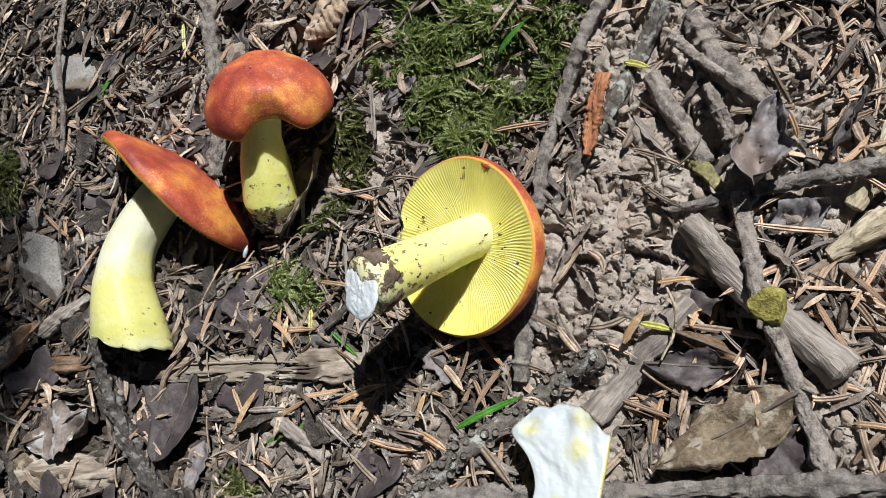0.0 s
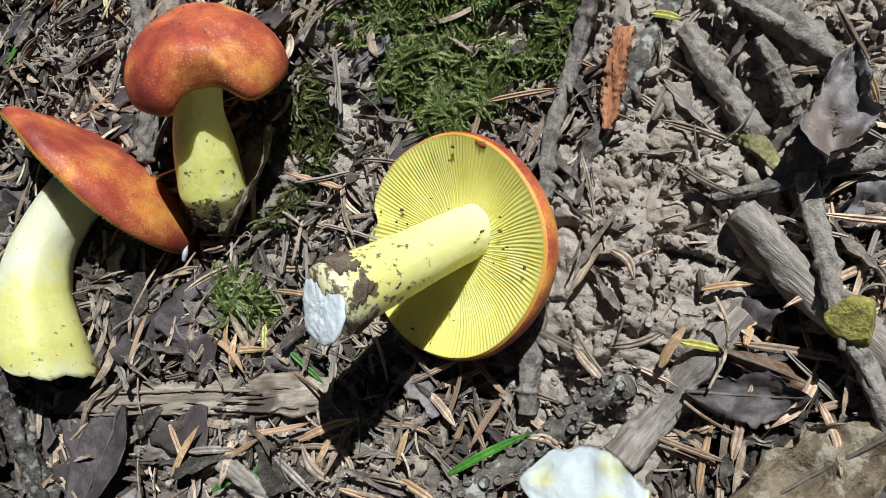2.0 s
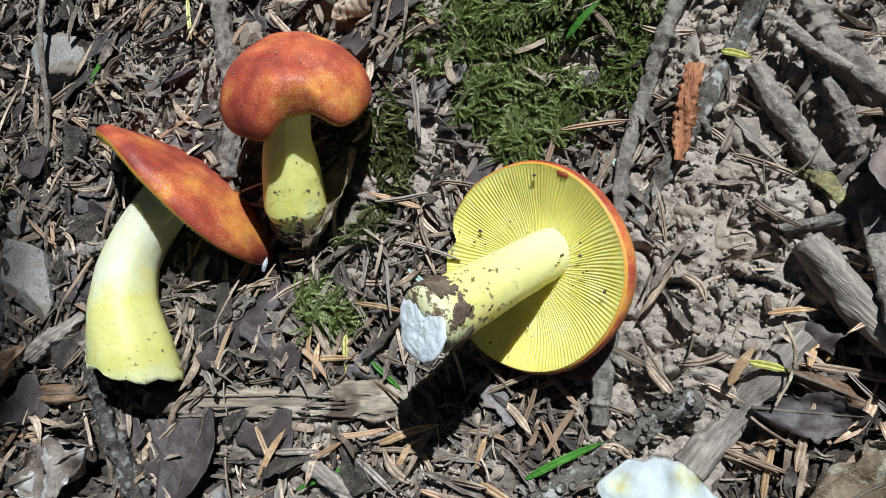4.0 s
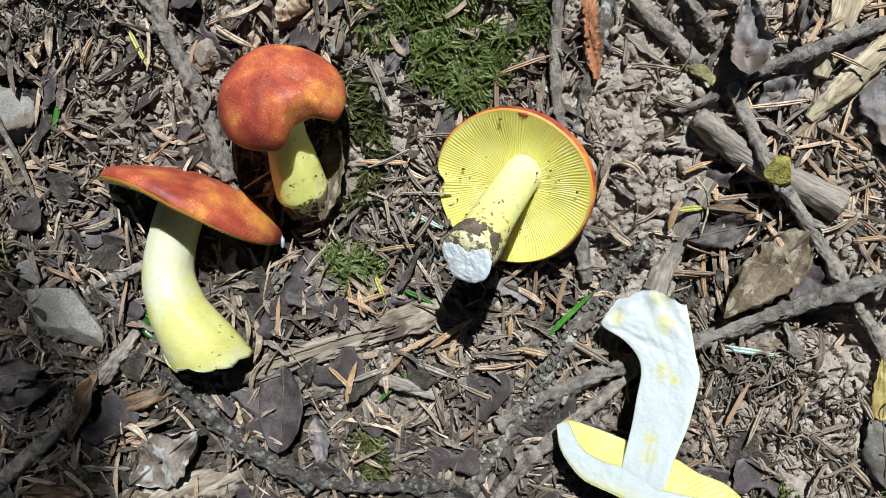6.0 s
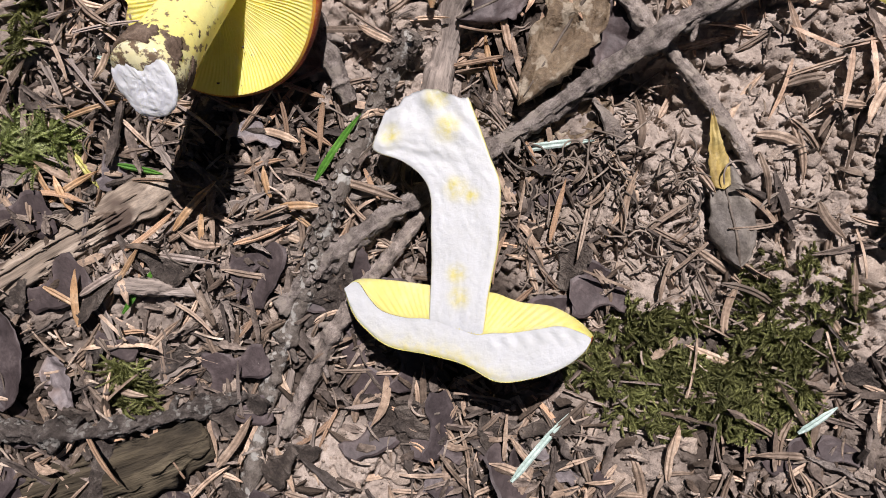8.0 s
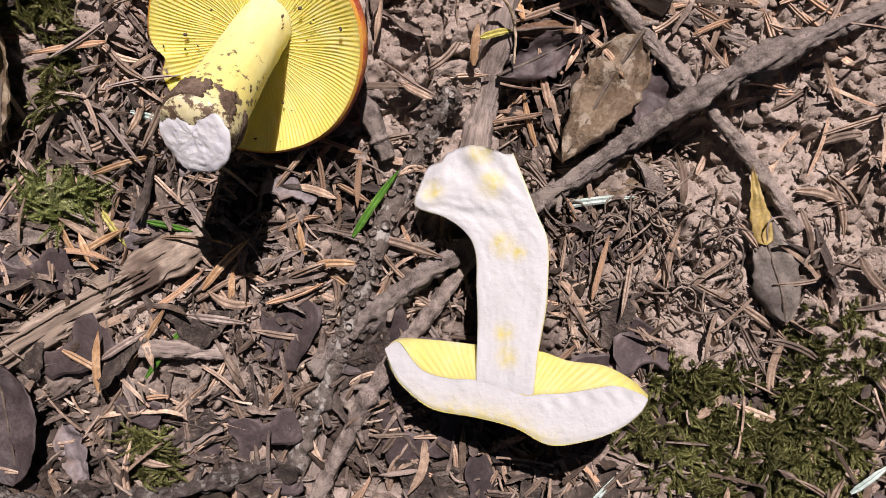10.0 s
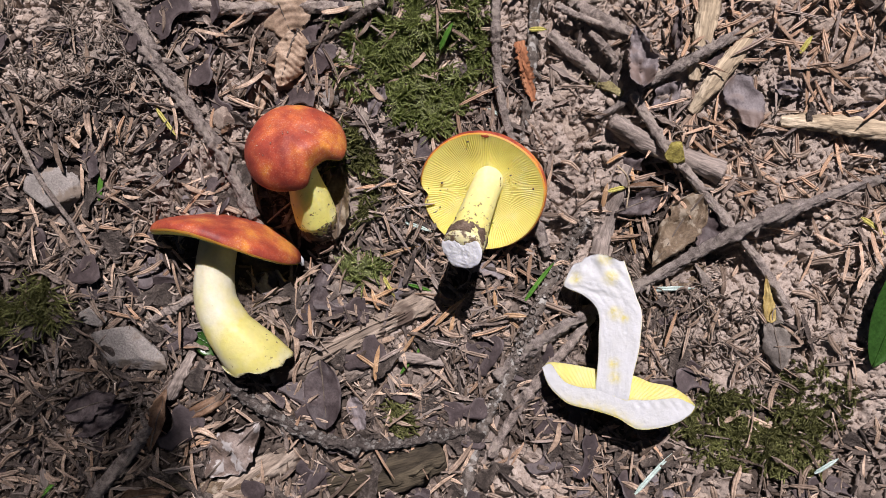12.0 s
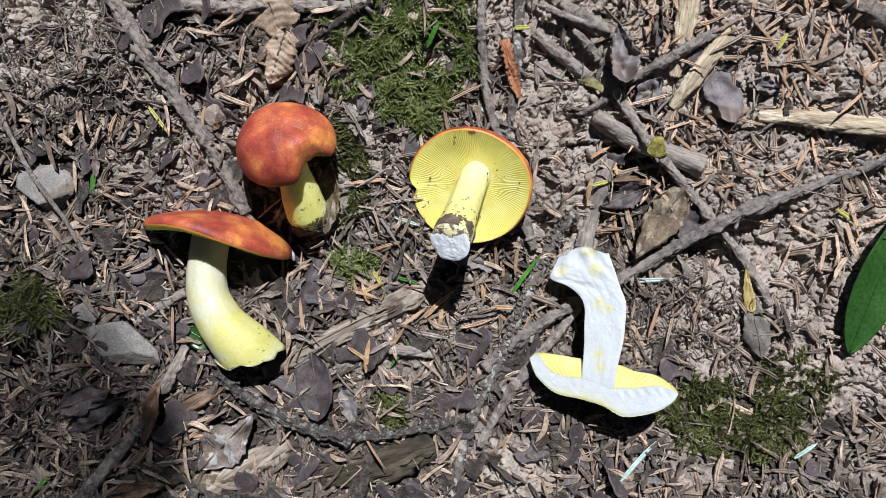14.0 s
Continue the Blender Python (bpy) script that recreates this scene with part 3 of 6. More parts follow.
def stone(label, at, sx, sy, sz, turn=0, k=0, material=STONE, lift=0.0, name="stone"):
    me = stone_mesh(name, sx * 1.15, sy * 1.15, sz * 1.2, k, 5, flatness=1.0 if material is STONE else 0.0)
    keep_clear(at[0], at[1], min(sx, sy))
    for s in (-0.5, 0.5):
        keep_clear(at[0] + s * sx * 0.001 * math.cos(radians(turn)), at[1] + s * sx * 0.001 * math.sin(radians(turn)), min(sx, sy) * 0.85)
    me.materials.append(material)
    ob = new(name, me)
    ob.matrix_basis = Matrix.Translation(gz(at, lift)) @ Matrix.Rotation(radians(turn), 4, "Z")
    return tagged(ob, label, "stone")


def joined(name, chunks, material, label, category, smooth=True):
    """Many small pieces in one mesh of kind stuff. chunks: (verts, faces) arrays, faces all of one length."""
    vs, fs, o = [], [], 0
    for v, f in chunks:
        vs.append(v)
        fs.append(np.asarray(f) + o)
        o += len(v)
    me = mesh_of(name, np.vstack(vs).tolist(), np.vstack(fs).tolist(), material, smooth)
    return tagged(new(name, me), label, category, kind="stuff")

# ---------------------------------------------------------------- ground: one sheet, fine in the middle
def axis_steps(lo, hi, step, far):
    mid = np.arange(lo, hi + step * 0.5, step)
    grow = step * 1.22 ** np.arange(1, 60)
    out = np.cumsum(grow)
    out = out[out < far]
    return np.concatenate([(lo - out)[::-1], mid, hi + out])


gx, gy = axis_steps(-0.32, 0.24, 0.00075, 60), axis_steps(-0.18, 0.18, 0.00075, 60)
GX, GY = np.meshgrid(gx, gy)
gverts = np.stack([GX, GY, ground_z(GX, GY)], -1).reshape(-1, 3)
idx = np.arange(len(gx) * len(gy)).reshape(len(gy), len(gx))
gfaces = np.stack([idx[:-1, :-1], idx[:-1, 1:], idx[1:, 1:], idx[1:, :-1]], -1).reshape(-1, 4)
gme = bpy.data.meshes.new("ground")
gme.from_pydata(gverts, [], gfaces)
gme.polygons.foreach_set("use_smooth", np.ones(len(gme.polygons), bool))
att = gme.attributes.new("bare", "FLOAT", "POINT")
att.data.foreach_set("value", soil_mask(GX, GY).ravel())


def ground_material():
    m, n, l, p = nodes_of("forest_floor")
    a = noise_node(n, l, 45, 5, 0.65)
    f = noise_node(n, l, 1100, 5, 0.7)
    soil = ramp_node(n, l, a, ((0.3, (0.3, 0.248, 0.207)), (0.5, (0.39, 0.327, 0.276)), (0.7, (0.47, 0.402, 0.344))))
    humus = ramp_node(n, l, a, ((0.3, (0.034, 0.027, 0.022)), (0.5, (0.078, 0.062, 0.051)), (0.7, (0.165, 0.136, 0.114))))
    at = n.new("ShaderNodeAttribute")
    at.attribute_name = "bare"
    k = ramp_node(n, l, at.outputs["Fac"], ((0.15, (0, 0, 0)), (0.6, (1, 1, 1))))
    col = mix_node(n, l, k, humus, soil)
    col = mix_node(n, l, 0.8, col, ramp_node(n, l, f, ((0.25, (0.6, 0.6, 0.6)), (0.75, (1.3, 1.3, 1.3)))), "MULTIPLY")
    l.new(col, p.inputs["Base Color"])
    p.inputs["Roughness"].default_value = 0.95
    p.inputs["Specular IOR Level"].default_value = 0.1
    mid = noise_node(n, l, 420, 4, 0.7)
    l.new(bump_node(n, l, mid, 0.7, 0.0014, bump_node(n, l, f, 0.8, 0.0006)), p.inputs["Normal"])
    return m


gme.materials.append(ground_material())
tagged(new("ground", gme), "crumbly grey-brown forest soil under needle litter", "ground", kind="structure")

# ---------------------------------------------------------------- mushrooms
def cap_verts(radius, height, ang, prof, edge):
    """Rings of a surface of revolution about z; edge(a): factor on the radius at the angle a."""
    out = []
    for r, z in prof:
        e = 1 + (edge(ang) - 1) * r**3
        out.append(np.stack([r * radius * e * np.cos(ang), r * radius * e * np.sin(ang), np.full(len(ang), z * height)], -1))
    return np.array(out)


def rings_mesh(name, rings, close=True):
    k, n, _ = rings.shape
    faces = []
    for i in range(k - 1):
        for j in range(n if close else n - 1):
            b = (j + 1) % n
            faces.append((i * n + j, i * n + b, (i + 1) * n + b, (i + 1) * n + j))
    return rings.reshape(-1, 3), faces


def float_attr(me, name, values):
    me.attributes.new(name, "FLOAT", "POINT").data.foreach_set("value", np.asarray(values, np.float32))


TOP = ((0.0, 1.0), (0.12, 0.995), (0.25, 0.975), (0.4, 0.93), (0.55, 0.85), (0.68, 0.74), (0.79, 0.6), (0.88, 0.43), (0.94, 0.27), (0.98, 0.12), (1.0, 0.0), (0.995, -0.07), (0.975, -0.1))


LENS = ((0.0, 1.0), (0.1, 0.99), (0.23, 0.965), (0.38, 0.905), (0.52, 0.81), (0.65, 0.69), (0.77, 0.54), (0.865, 0.4), (0.93, 0.28), (0.975, 0.15), (1.0, 0.0), (1.0, -0.06), (0.98, -0.1))


def cap_parts(root, m, radius, height, edge, dents=0.03, k=0, gills=150, under=0.55, deep=0.0016, cut=None, rim=1.0, lift=None, top=TOP):
    """The skin and the gills of a cap whose rim lies in the plane z = 0 of m and whose crown is up z. cut: a plane (point, normal) in m's space; what lies on the normal's side is taken away."""
    ang = np.linspace(0, 2 * math.pi, 120, endpoint=False)
    fine = [(float(np.interp(s, range(len(top)), [p[0] for p in top])), float(np.interp(s, range(len(top)), [p[1] for p in top]))) for s in np.linspace(0, len(top) - 1, 34)]
    fine = [(r * (1 - (1 - rim) * min(1, max(0, (0.4 - z) / 0.5)) ** 1.5), z) for r, z in fine]
    rings = cap_verts(radius, height, ang, fine, edge)
    if lift:
        rings[:, :, 2] += lift(ang)[None, :] * radius * (np.array([r for r, z in fine]) ** 3)[:, None]
    for i, (r, z) in enumerate(fine):
        d = fbm(np.cos(ang) * r * 1.6 + k * 5.1 + 9, np.sin(ang) * r * 1.6 + k * 3.3 + 9, 3, k)
        rings[i, :, 2] += dents * radius * 2 * d * (1 if z > 0 else 0.5)
    v, f = rings_mesh("skin", rings)
    rad = np.repeat([0.9 if z > -0.05 else 1.0 for r, z in fine], len(ang))
    skin = mesh_of("skin", v, f)
    float_attr(skin, "radial", rad)
    na = gills * 6
    ang = np.linspace(0, 2 * math.pi, na, endpoint=False)
    prof = [(r, -0.1 + (under + 0.1) * (1 - ((r - 0.16) / 0.82) ** 2.2)) for r in np.linspace(0.98, 0.16, 30)]
    prof = [(r * rim if r > 0.5 else r * (1 - (1 - rim) * (r - 0.16) / 0.34), z) for r, z in prof]
    rings = cap_verts(radius, height, ang, prof, edge)
    if lift:
        rings[:, :, 2] += lift(ang)[None, :] * radius * (np.array([r for r, z in prof]) ** 3)[:, None]
    wob = 0.25 * np.sin(ang * 7 + k) + 0.2 * np.sin(ang * 17 + 2 * k)
    for i, (r, z) in enumerate(prof):
        ph = (ang * gills / (2 * math.pi) + wob + 0.25 * math.sin(r * 9 + k)) % 1.0
        ridge = np.exp(-(((ph - 0.5) / 0.27) ** 2))
        odd = np.floor(ang * gills / (2 * math.pi) + wob).astype(int) % 2
        reach = np.where(odd == 1, np.clip((r - 0.35) / 0.2, 0.25, 1), 1.0)
        d = fbm(np.cos(ang) * r * 1.6 + k * 5.1 + 9, np.sin(ang) * r * 1.6 + k * 3.3 + 9, 3, k)
        rings[i, :, 2] += dents * radius * d - deep * ridge * reach * min(1, (rim - r) * 9 + 0.12)
    v, f = rings_mesh("gills", rings)
    gill = mesh_of("gills", v, [tuple(reversed(q)) for q in f])
    made = []
    for name, me, mat, words in (("skin", skin, SKIN, "orange-red cap skin"), ("underside", gill, GILLS, "yellow ribbed gills")):
        if cut:
            bm = bmesh.new()
            bm.from_mesh(me)
            bmesh.ops.bisect_plane(bm, geom=bm.verts[:] + bm.edges[:] + bm.faces[:], plane_co=cut[0], plane_no=cut[1], clear_outer=True)
            bm.to_mesh(me)
            bm.free()
        ob = part(name, me, mat, root, words)
        ob.matrix_basis = m
        made.append(ob)
    return made


def axes(at, crown, toward):
    z = Vector(crown).normalized()
    x = Vector(toward)
    x = (x - z * x.dot(z)).normalized()
    y = z.cross(x)
    m = Matrix((x, y, z)).transposed().to_4x4()
    m.translation = Vector(at) * 0.001
    return m


def mm(*p):
    return Vector(p) * 0.001


def stem(root, pts, radius, material, rough=0.035, k=0, label="pale yellow stem", ragged=0.0, slant=(0, 0, 0)):
    p = [mm(*q) for q in pts]
    v, f = tube(p, [r * 0.001 for r in radius], 40, 70, rough, k)
    if ragged:
        a = np.arange(40) / 40 * 2 * math.pi
        d = Vector(p[-1] - p[-2]).normalized()
        tear = fbm(np.cos(a) * 2.4 + k, np.sin(a) * 2.4 + k, 2, k) * 1.6 + fbm(np.cos(a) * 7, np.sin(a) * 7 + k, 2, k + 3)
        for i in range(60, 70):
            ring = v[i * 40 : i * 40 + 40]
            tip = (ring - ring.mean(0)) @ np.array(slant) * 1000
            v[i * 40 : i * 40 + 40] += ((tear * ragged + tip) * 0.001 * ((i - 59) / 10) ** 1.5)[:, None] * np.array(d)
        v[-1] -= np.array(d) * ragged * 0.0008
    me = mesh_of("stem", v, f)
    float_attr(me, "along", list(np.repeat(np.linspace(0, 1, 70), 40)) + [0.0, 1.0])
    return part("stem", me, material, root, label)


def foot(root, at, toward, r, material, k=0, squash=1.0, label="torn white flesh at the foot", depth=0.35):
    """The broken end of a stem: a lumpy, shallow dome."""
    ang = np.linspace(0, 2 * math.pi, 72, endpoint=False)
    rings = []
    for s in np.linspace(0, 1, 30):
        q = np.sin(s * math.pi / 2)
        e = 1 + 0.08 * fbm(np.cos(ang) * 2.2 + k, np.sin(ang) * 2.2 + k * 2, 3, k)
        z = depth * math.cos(s * math.pi / 2) ** 0.6 + 0.03 * fbm(np.cos(ang) * q * 11 + k, np.sin(ang) * q * 11, 3, k + 4) + 0.045 * fbm(np.cos(ang) * q * 3.5 + k + 3, np.sin(ang) * q * 3.5, 4, k + 1) * (1 - s * 0.4)
        rings.append(np.stack([q * e * np.cos(ang), q * e * np.sin(ang) * squash, z + 0 * ang], -1) * r * 0.001)
    v, f = rings_mesh("foot", np.array(rings))
    ob = part("foot", mesh_of("foot", v, [tuple(reversed(q)) for q in f]), material, root, label)
    ob.matrix_basis = axes(at, toward, (1, 0, 0.2))
    return ob


def crust(root, pts, radius, spread, k, thick=1.1, label="brown soil crust on the foot"):
    """A thin uneven coat of soil on a stem: where it thins out it dips under the skin. spread(s, a): how much lies at s along the stem and the angle a."""
    p = [mm(*q) for q in pts]
    ns, na = 150, 110
    sub = spline(p, ns)
    v, f = tube(sub, list(np.interp(np.linspace(0, 1, ns), np.linspace(0, 1, len(radius)), radius) * 0.001), na, ns, 0.0, k, ends=False)
    s, a = np.meshgrid(np.linspace(0, 1, ns), np.arange(na) / na * 2 * math.pi, indexing="ij")
    x, y = s * 9, np.cos(a) * 2 + 0.6 * np.sin(a)
    y2 = np.sin(a) * 2
    w = spread(s, a) + 0.75 * fbm(x * 0.9 + y2, y * 1.1 + k, 4, k) + 0.28 * fbm(x * 5 + y2 * 3, y * 4.5, 3, k + 2)
    hgt = np.where(w > 0.5, thick * (0.35 + 0.5 * np.clip((w - 0.5) * 3, 0, 1) + 0.8 * fbm(x * 6 + y2 * 4, y * 6, 3, k + 5)), -0.9) * 0.001
    hgt[w > 0.5] = np.maximum(hgt[w > 0.5], 0.0002)
    out = v - np.repeat(sub, na, 0)
    out /= np.linalg.norm(out, axis=1)[:, None]
    v = v + out * hgt.ravel()[:, None]
    keep = hgt.ravel() > 0
    f = [q for q in f if any(keep[i] for i in q)]
    return part("soil_crust", mesh_of("soil_crust", v, f), CRUST, root, label)


def crumbs(root, name, spots, size, material, label="", k=0, sink=0.0):
    """Soil grains that cling to a part, all in one mesh. spots: places in mm."""
    ico = bmesh.new()
    bmesh.ops.create_icosphere(ico, subdivisions=1, radius=1)
    base = np.array([v.co for v in ico.verts])
    tri = np.array([[v.index for v in f.verts] for f in ico.faces])
    ico.free()
    r = np.random.default_rng(k)
    vs, fs = [], []
    for i, s in enumerate(spots):
        q = base * (size * r.uniform(0.4, 1.3)) * r.uniform(0.6, 1.2, 3) * (1 + 0.25 * r.standard_normal((len(base), 1)))
        vs.append((q + np.array(s)) * 0.001)
        fs.append(tri + i * len(base))
    return part(name, mesh_of(name, np.vstack(vs), np.vstack(fs).tolist(), material), material, root, label)


def around(a):
    return lambda ang: 1 + sum(w * np.cos(k * ang + p) for k, w, p in a)


# the upturned mushroom: gills to the sky, stem leaning over
def upturned():
    root = thing("mushroom", "upturned orange-red mushroom with yellow gills and soiled stem foot", "mushroom", group="mushrooms")
    wavy = around(((2, 0.02, 0.4), (3, 0.012, 1.0), (5, 0.01, 2.0)))

    def edge(a):
        d = (a - math.pi * 0.96 + math.pi) % (2 * math.pi) - math.pi
        return wavy(a) - 0.13 * np.exp(-((d / 0.1) ** 2))

    m = axes((-29.1, 26, 9.5), (0.19, 0.37, -0.905), (1, -0.05, 0.14))
    skin, gill = cap_parts(root, m, 0.0363, 0.0178, edge, 0.036, 2, 150, 0.17, 0.0003, rim=0.94)
    line, girth = ((-24, 37, 4), (-27, 28, 14), (-31, 14.5, 26.5), (-34, 3, 38), (-36, -3, 43)), (8.4, 8.3, 8.8, 9.9, 10.4)
    stem(root, line, girth, STEM_SOILED, 0.03, 3, ragged=0.5)
    foot(root, (-36.6, -4.2, 43.8), (-0.36, -0.38, 0.85), 11.0, TORN, 4, depth=0.14)
    crust(root, line, girth, lambda s, a: 0.72 * np.exp(-(((s - 0.85) / 0.1) ** 4)) * (0.35 + 0.65 * np.exp(-(((a - 0.9 + math.pi) % (2 * math.pi) - math.pi) / 1.1) ** 2)) + 0.1 * s, 4, 0.9)
    r = np.random.default_rng(4)
    spots = []
    for i in range(24):
        a, q = r.uniform(0, 2 * math.pi), r.uniform(0.25, 0.9)
        p = m @ Vector((q * 0.034 * math.cos(a), q * 0.034 * math.sin(a), 0.0035 - 0.0055 * q * q - 0.0016))
        spots.append(np.array(p) * 1000)
    crumbs(root, "soil_speck", spots, 0.5, HUMUS, "", 6)
    v, f = tube([m @ Vector((0.0324 * math.cos(a), 0.0324 * math.sin(a), -0.0014)) for a in (-1.63, -1.57, -1.5, -1.45)], [0.0006, 0.0013, 0.0011, 0.0003], 10, 16, 0.2, 3, flat=0.6)
    part("skin_flap", mesh_of("skin_flap", v, f), SKIN, root, "curled flap of red skin on the rim")
    return root


upturned()


# the mushroom that leans on its stem
def leaning():
    root = thing("mushroom", "leaning mushroom with a domed red and orange cap and yellow stem", "mushroom", group="mushrooms")

    def edge(a):
        d = (a - 5.25 + math.pi) % (2 * math.pi) - math.pi
        return 1 + 0.02 * np.cos(2 * a + 0.5) + 0.02 * np.cos(3 * a) - 0.19 * np.exp(-((d / 0.31) ** 4))

    def arch(a):
        d = (a - 5.25 + math.pi) % (2 * math.pi) - math.pi
        return 0.34 * np.exp(-((d / 0.4) ** 4)) - 0.09

    m = axes((-127, 43, 34), (-0.1, 0.58, 0.8), (0.94, 0.29, -0.16))
    cap_parts(root, m, 0.0278, 0.0195, edge, 0.035, 5, 110, 0.4, 0.0012, rim=0.93, lift=arch)
    line, girth = ((-124, 39, 39), (-122, 26, 30), (-120, 12, 17), (-118, 1, 6)), (7.2, 7.8, 10.2, 11.4, 8.0)
    stem(root, line, girth, STEM_DIRTY, 0.04, 7, ragged=1.5)
    crust(root, line, girth, lambda s, a: 1.05 * np.clip((s - 0.72) / 0.28, 0, 1), 13, 1.0)
    r = np.random.default_rng(9)
    spots = []
    for i in range(70):
        a, q = r.uniform(0, 2 * math.pi), r.uniform(0.2, 0.98)
        p = m @ Vector((q * 0.0278 * math.cos(a), q * 0.0278 * math.sin(a), 0.0195 * (1 - q**3) + 0.0004))
        spots.append(np.array(p) * 1000)
    crumbs(root, "soil_speck", spots, 0.27, CLOD, "", 11)
    return root


leaning()


# the mushroom half that lies on its cut face
def lying_half():
    root = thing("mushroom", "orange-red mushroom half lying cut face down, curved yellow stem", "mushroom", group="mushrooms")
    m = axes((-170, -10, 13), (0.14, 0.97, 0.0), (0.85, -0.14, -0.46))
    wavy = around(((2, 0.02, 0.0), (3, 0.015, 1.2), (7, 0.006, 0.0)))
    inv = m.inverted()
    cut = (inv @ mm(-171, -13, -15), inv.to_3x3() @ Vector((0, 0, -1)))
    
    def curl(a):
        return 0.2 * np.exp(-(((a - 4.0) / 0.8) ** 2)) - 0.05 * np.exp(-(((a - 5.7) / 0.5) ** 2))

    cap_parts(root, m, 0.041, 0.0175, wavy, 0.03, 8, 140, 0.3, 0.0013, cut, rim=0.985, lift=curl, top=LENS)
    stem(root, ((-172, -3, 17), (-174, -22, 19), (-172, -40, 21), (-165, -54, 21), (-158, -62.5, 20), (-152, -69, 18), (-148.5, -73, 16)), (10.4, 10.6, 11.4, 12.8, 14.4, 15.8, 16.4), STEM_PALE, 0.03, 9, ragged=3.2, slant=(0.44, 0.39, 0))
    foot(root, (-149.5, -72.5, 14.5), (0.25, -0.95, -0.15), 15.6, FLESH, 12, label="white broken foot of the stem", depth=0.1)
    v, f = tube([mm(-133, -14, 0), mm(-131, -17, 0), mm(-130, -20, -1)], [0.0012, 0.0016, 0.0007], 8, 12, 0.2, 2)
    part("flesh_shred", mesh_of("flesh_shred", v, f), FLESH, root, "white shred of flesh on the rim")
    return root


lying_half()


# the mushroom half that lies with its cut face up
def sliced_half():
    """Half a cap and half a stem. The cut face is the plane z = 0 of its own space, x along the cap, y up the stem."""
    root = thing("mushroom", "halved mushroom lying with its white cut face up", "mushroom", group="mushrooms")
    a, b, q = Vector((9, -69, 7)), Vector((86, -80.5, 28)), Vector((18, -23, 2))
    cx = (b - a).normalized()
    mid = (a + b) / 2
    cn = cx.cross(q - mid).normalized()
    cy = cn.cross(cx)
    base = Matrix((cx, cy, cn)).transposed().to_4x4()
    base.translation = mid * 0.001

    def curve(pts):
        c = spline([(x, y, 0) for x, y in pts], 160)
        return lambda x: np.interp(x, c[:, 0], c[:, 1])

    def stain(x, y):
        """Yellow spots, and a yellow margin along the crown."""
        w = np.exp(-((np.clip(y - crown(x), 0, 12) / 3.4) ** 1.5)) * np.exp(-(((x + 4) / 22) ** 4)) * 0.9
        for sx, sy, sr in ((-15, 57, 4), (-33.5, 52, 3.4), (-8.5, 38.5, 3.6), (-3.3, 36.8, 2.4), (-3.8, 12, 3), (-1.7, 5, 3.2), (-20, 66.5, 4)):
            w = np.maximum(w, 0.85 * np.exp(-(((x - sx) ** 2 + (y - sy) ** 2) / sr**2) ** 1.5))
        return w

    crown = curve(((-40.5, 0), (-37, -6), (-32, -10.5), (-22, -15), (-8, -14.8), (4, -15.4), (15, -18.2), (26, -14.5), (34, -9.5), (39, -4), (40.5, 0)))
    inner = curve(((-40.5, 0.5), (-36.5, 3.2), (-31, -1.5), (-26, -4.4), (-18, -4.9), (-10, -3.8), (0, -5), (6, -5.5), (10, -4.2), (17, -2.5), (24, 0), (31, 2.4), (38, 1.6), (40.5, 0.6)))
    brim = curve(((-40.5, 1.1), (-38, 3.9), (-26, 5.6), (-12.5, 6.5), (0, 7), (8, 8), (16.5, 6.8), (27, 7.3), (35.5, 4.6), (40.5, 1.2)))
    # the cap in section: white flesh along the crown, yellow gills that fall away behind it
    nx, ny = 180, 26
    x = np.linspace(-40.5, 40.5, nx)[:, None] + np.zeros((1, ny))
    j = np.linspace(0, 1, ny)[None, :] + 0 * x
    pale = np.clip((x - 9) / 4, 0, 1) * np.clip((39 - x) / 4, 0, 1)
    for name, lo, hi, mat, words in (("cap_flesh", crown, inner, FLESH, "white flesh of the cap in section"), ("gill_section", inner, brim, GILLS_PALE, "pale yellow gill plates in section")):
        y0, y1 = lo(x[:, 0])[:, None], np.maximum(hi(x[:, 0]), lo(x[:, 0]) + 0.15)[:, None]
        y = y0 + (y1 - y0) * j
        if name == "cap_flesh":
            z = 0.22 * fbm(x * 0.3, y * 0.3, 4, 8) + 0.3 * pale * np.sin((x + 0.5 * y) * 1.05) * np.clip(1 - np.abs(y1 - 2.8 - y) / 2.6, 0, 1)
            z -= 0.5 * (1 - np.clip(np.minimum(j, 1 - j) * 9, 0, 1)) * np.clip(1 - j * 2, 0, 1)
        else:
            fan = np.arctan2(y + 22, x)
            z = -5.0 * j**1.6 + 0.22 * np.sin(fan * 110) * np.clip(j * 6, 0, 1) * np.clip((1 - j) * 8, 0.3, 1) - 0.35
        vs = np.stack([x, y, z + 0.2], -1).reshape(-1, 3) * 0.001
        fs = [(a * ny + b, (a + 1) * ny + b, (a + 1) * ny + b + 1, a * ny + b + 1) for a in range(nx - 1) for b in range(ny - 1)]
        me = mesh_of(name, vs, fs)
        float_attr(me, "stain", stain(x, y).ravel())
        part(name, me, mat, root, words).matrix_basis = base
    # the skin under it, yellow at the cut
    t = np.linspace(0, 1, ny)[None, :] + 0 * x
    y0, y1 = crown(x[:, 0])[:, None], brim(x[:, 0])[:, None]
    thick = 12.5 * np.sqrt(np.maximum(0, 1 - (x / 41.2) ** 2))
    vs = np.stack([x, y0 - 0.12 + (y1 - y0) * t - 2.1 * np.sin(t * math.pi) ** 0.5 * (1 - t), 0.2 - thick * np.sin(t * math.pi) ** 0.8 - 5.2 * t**1.6], -1).reshape(-1, 3) * 0.001
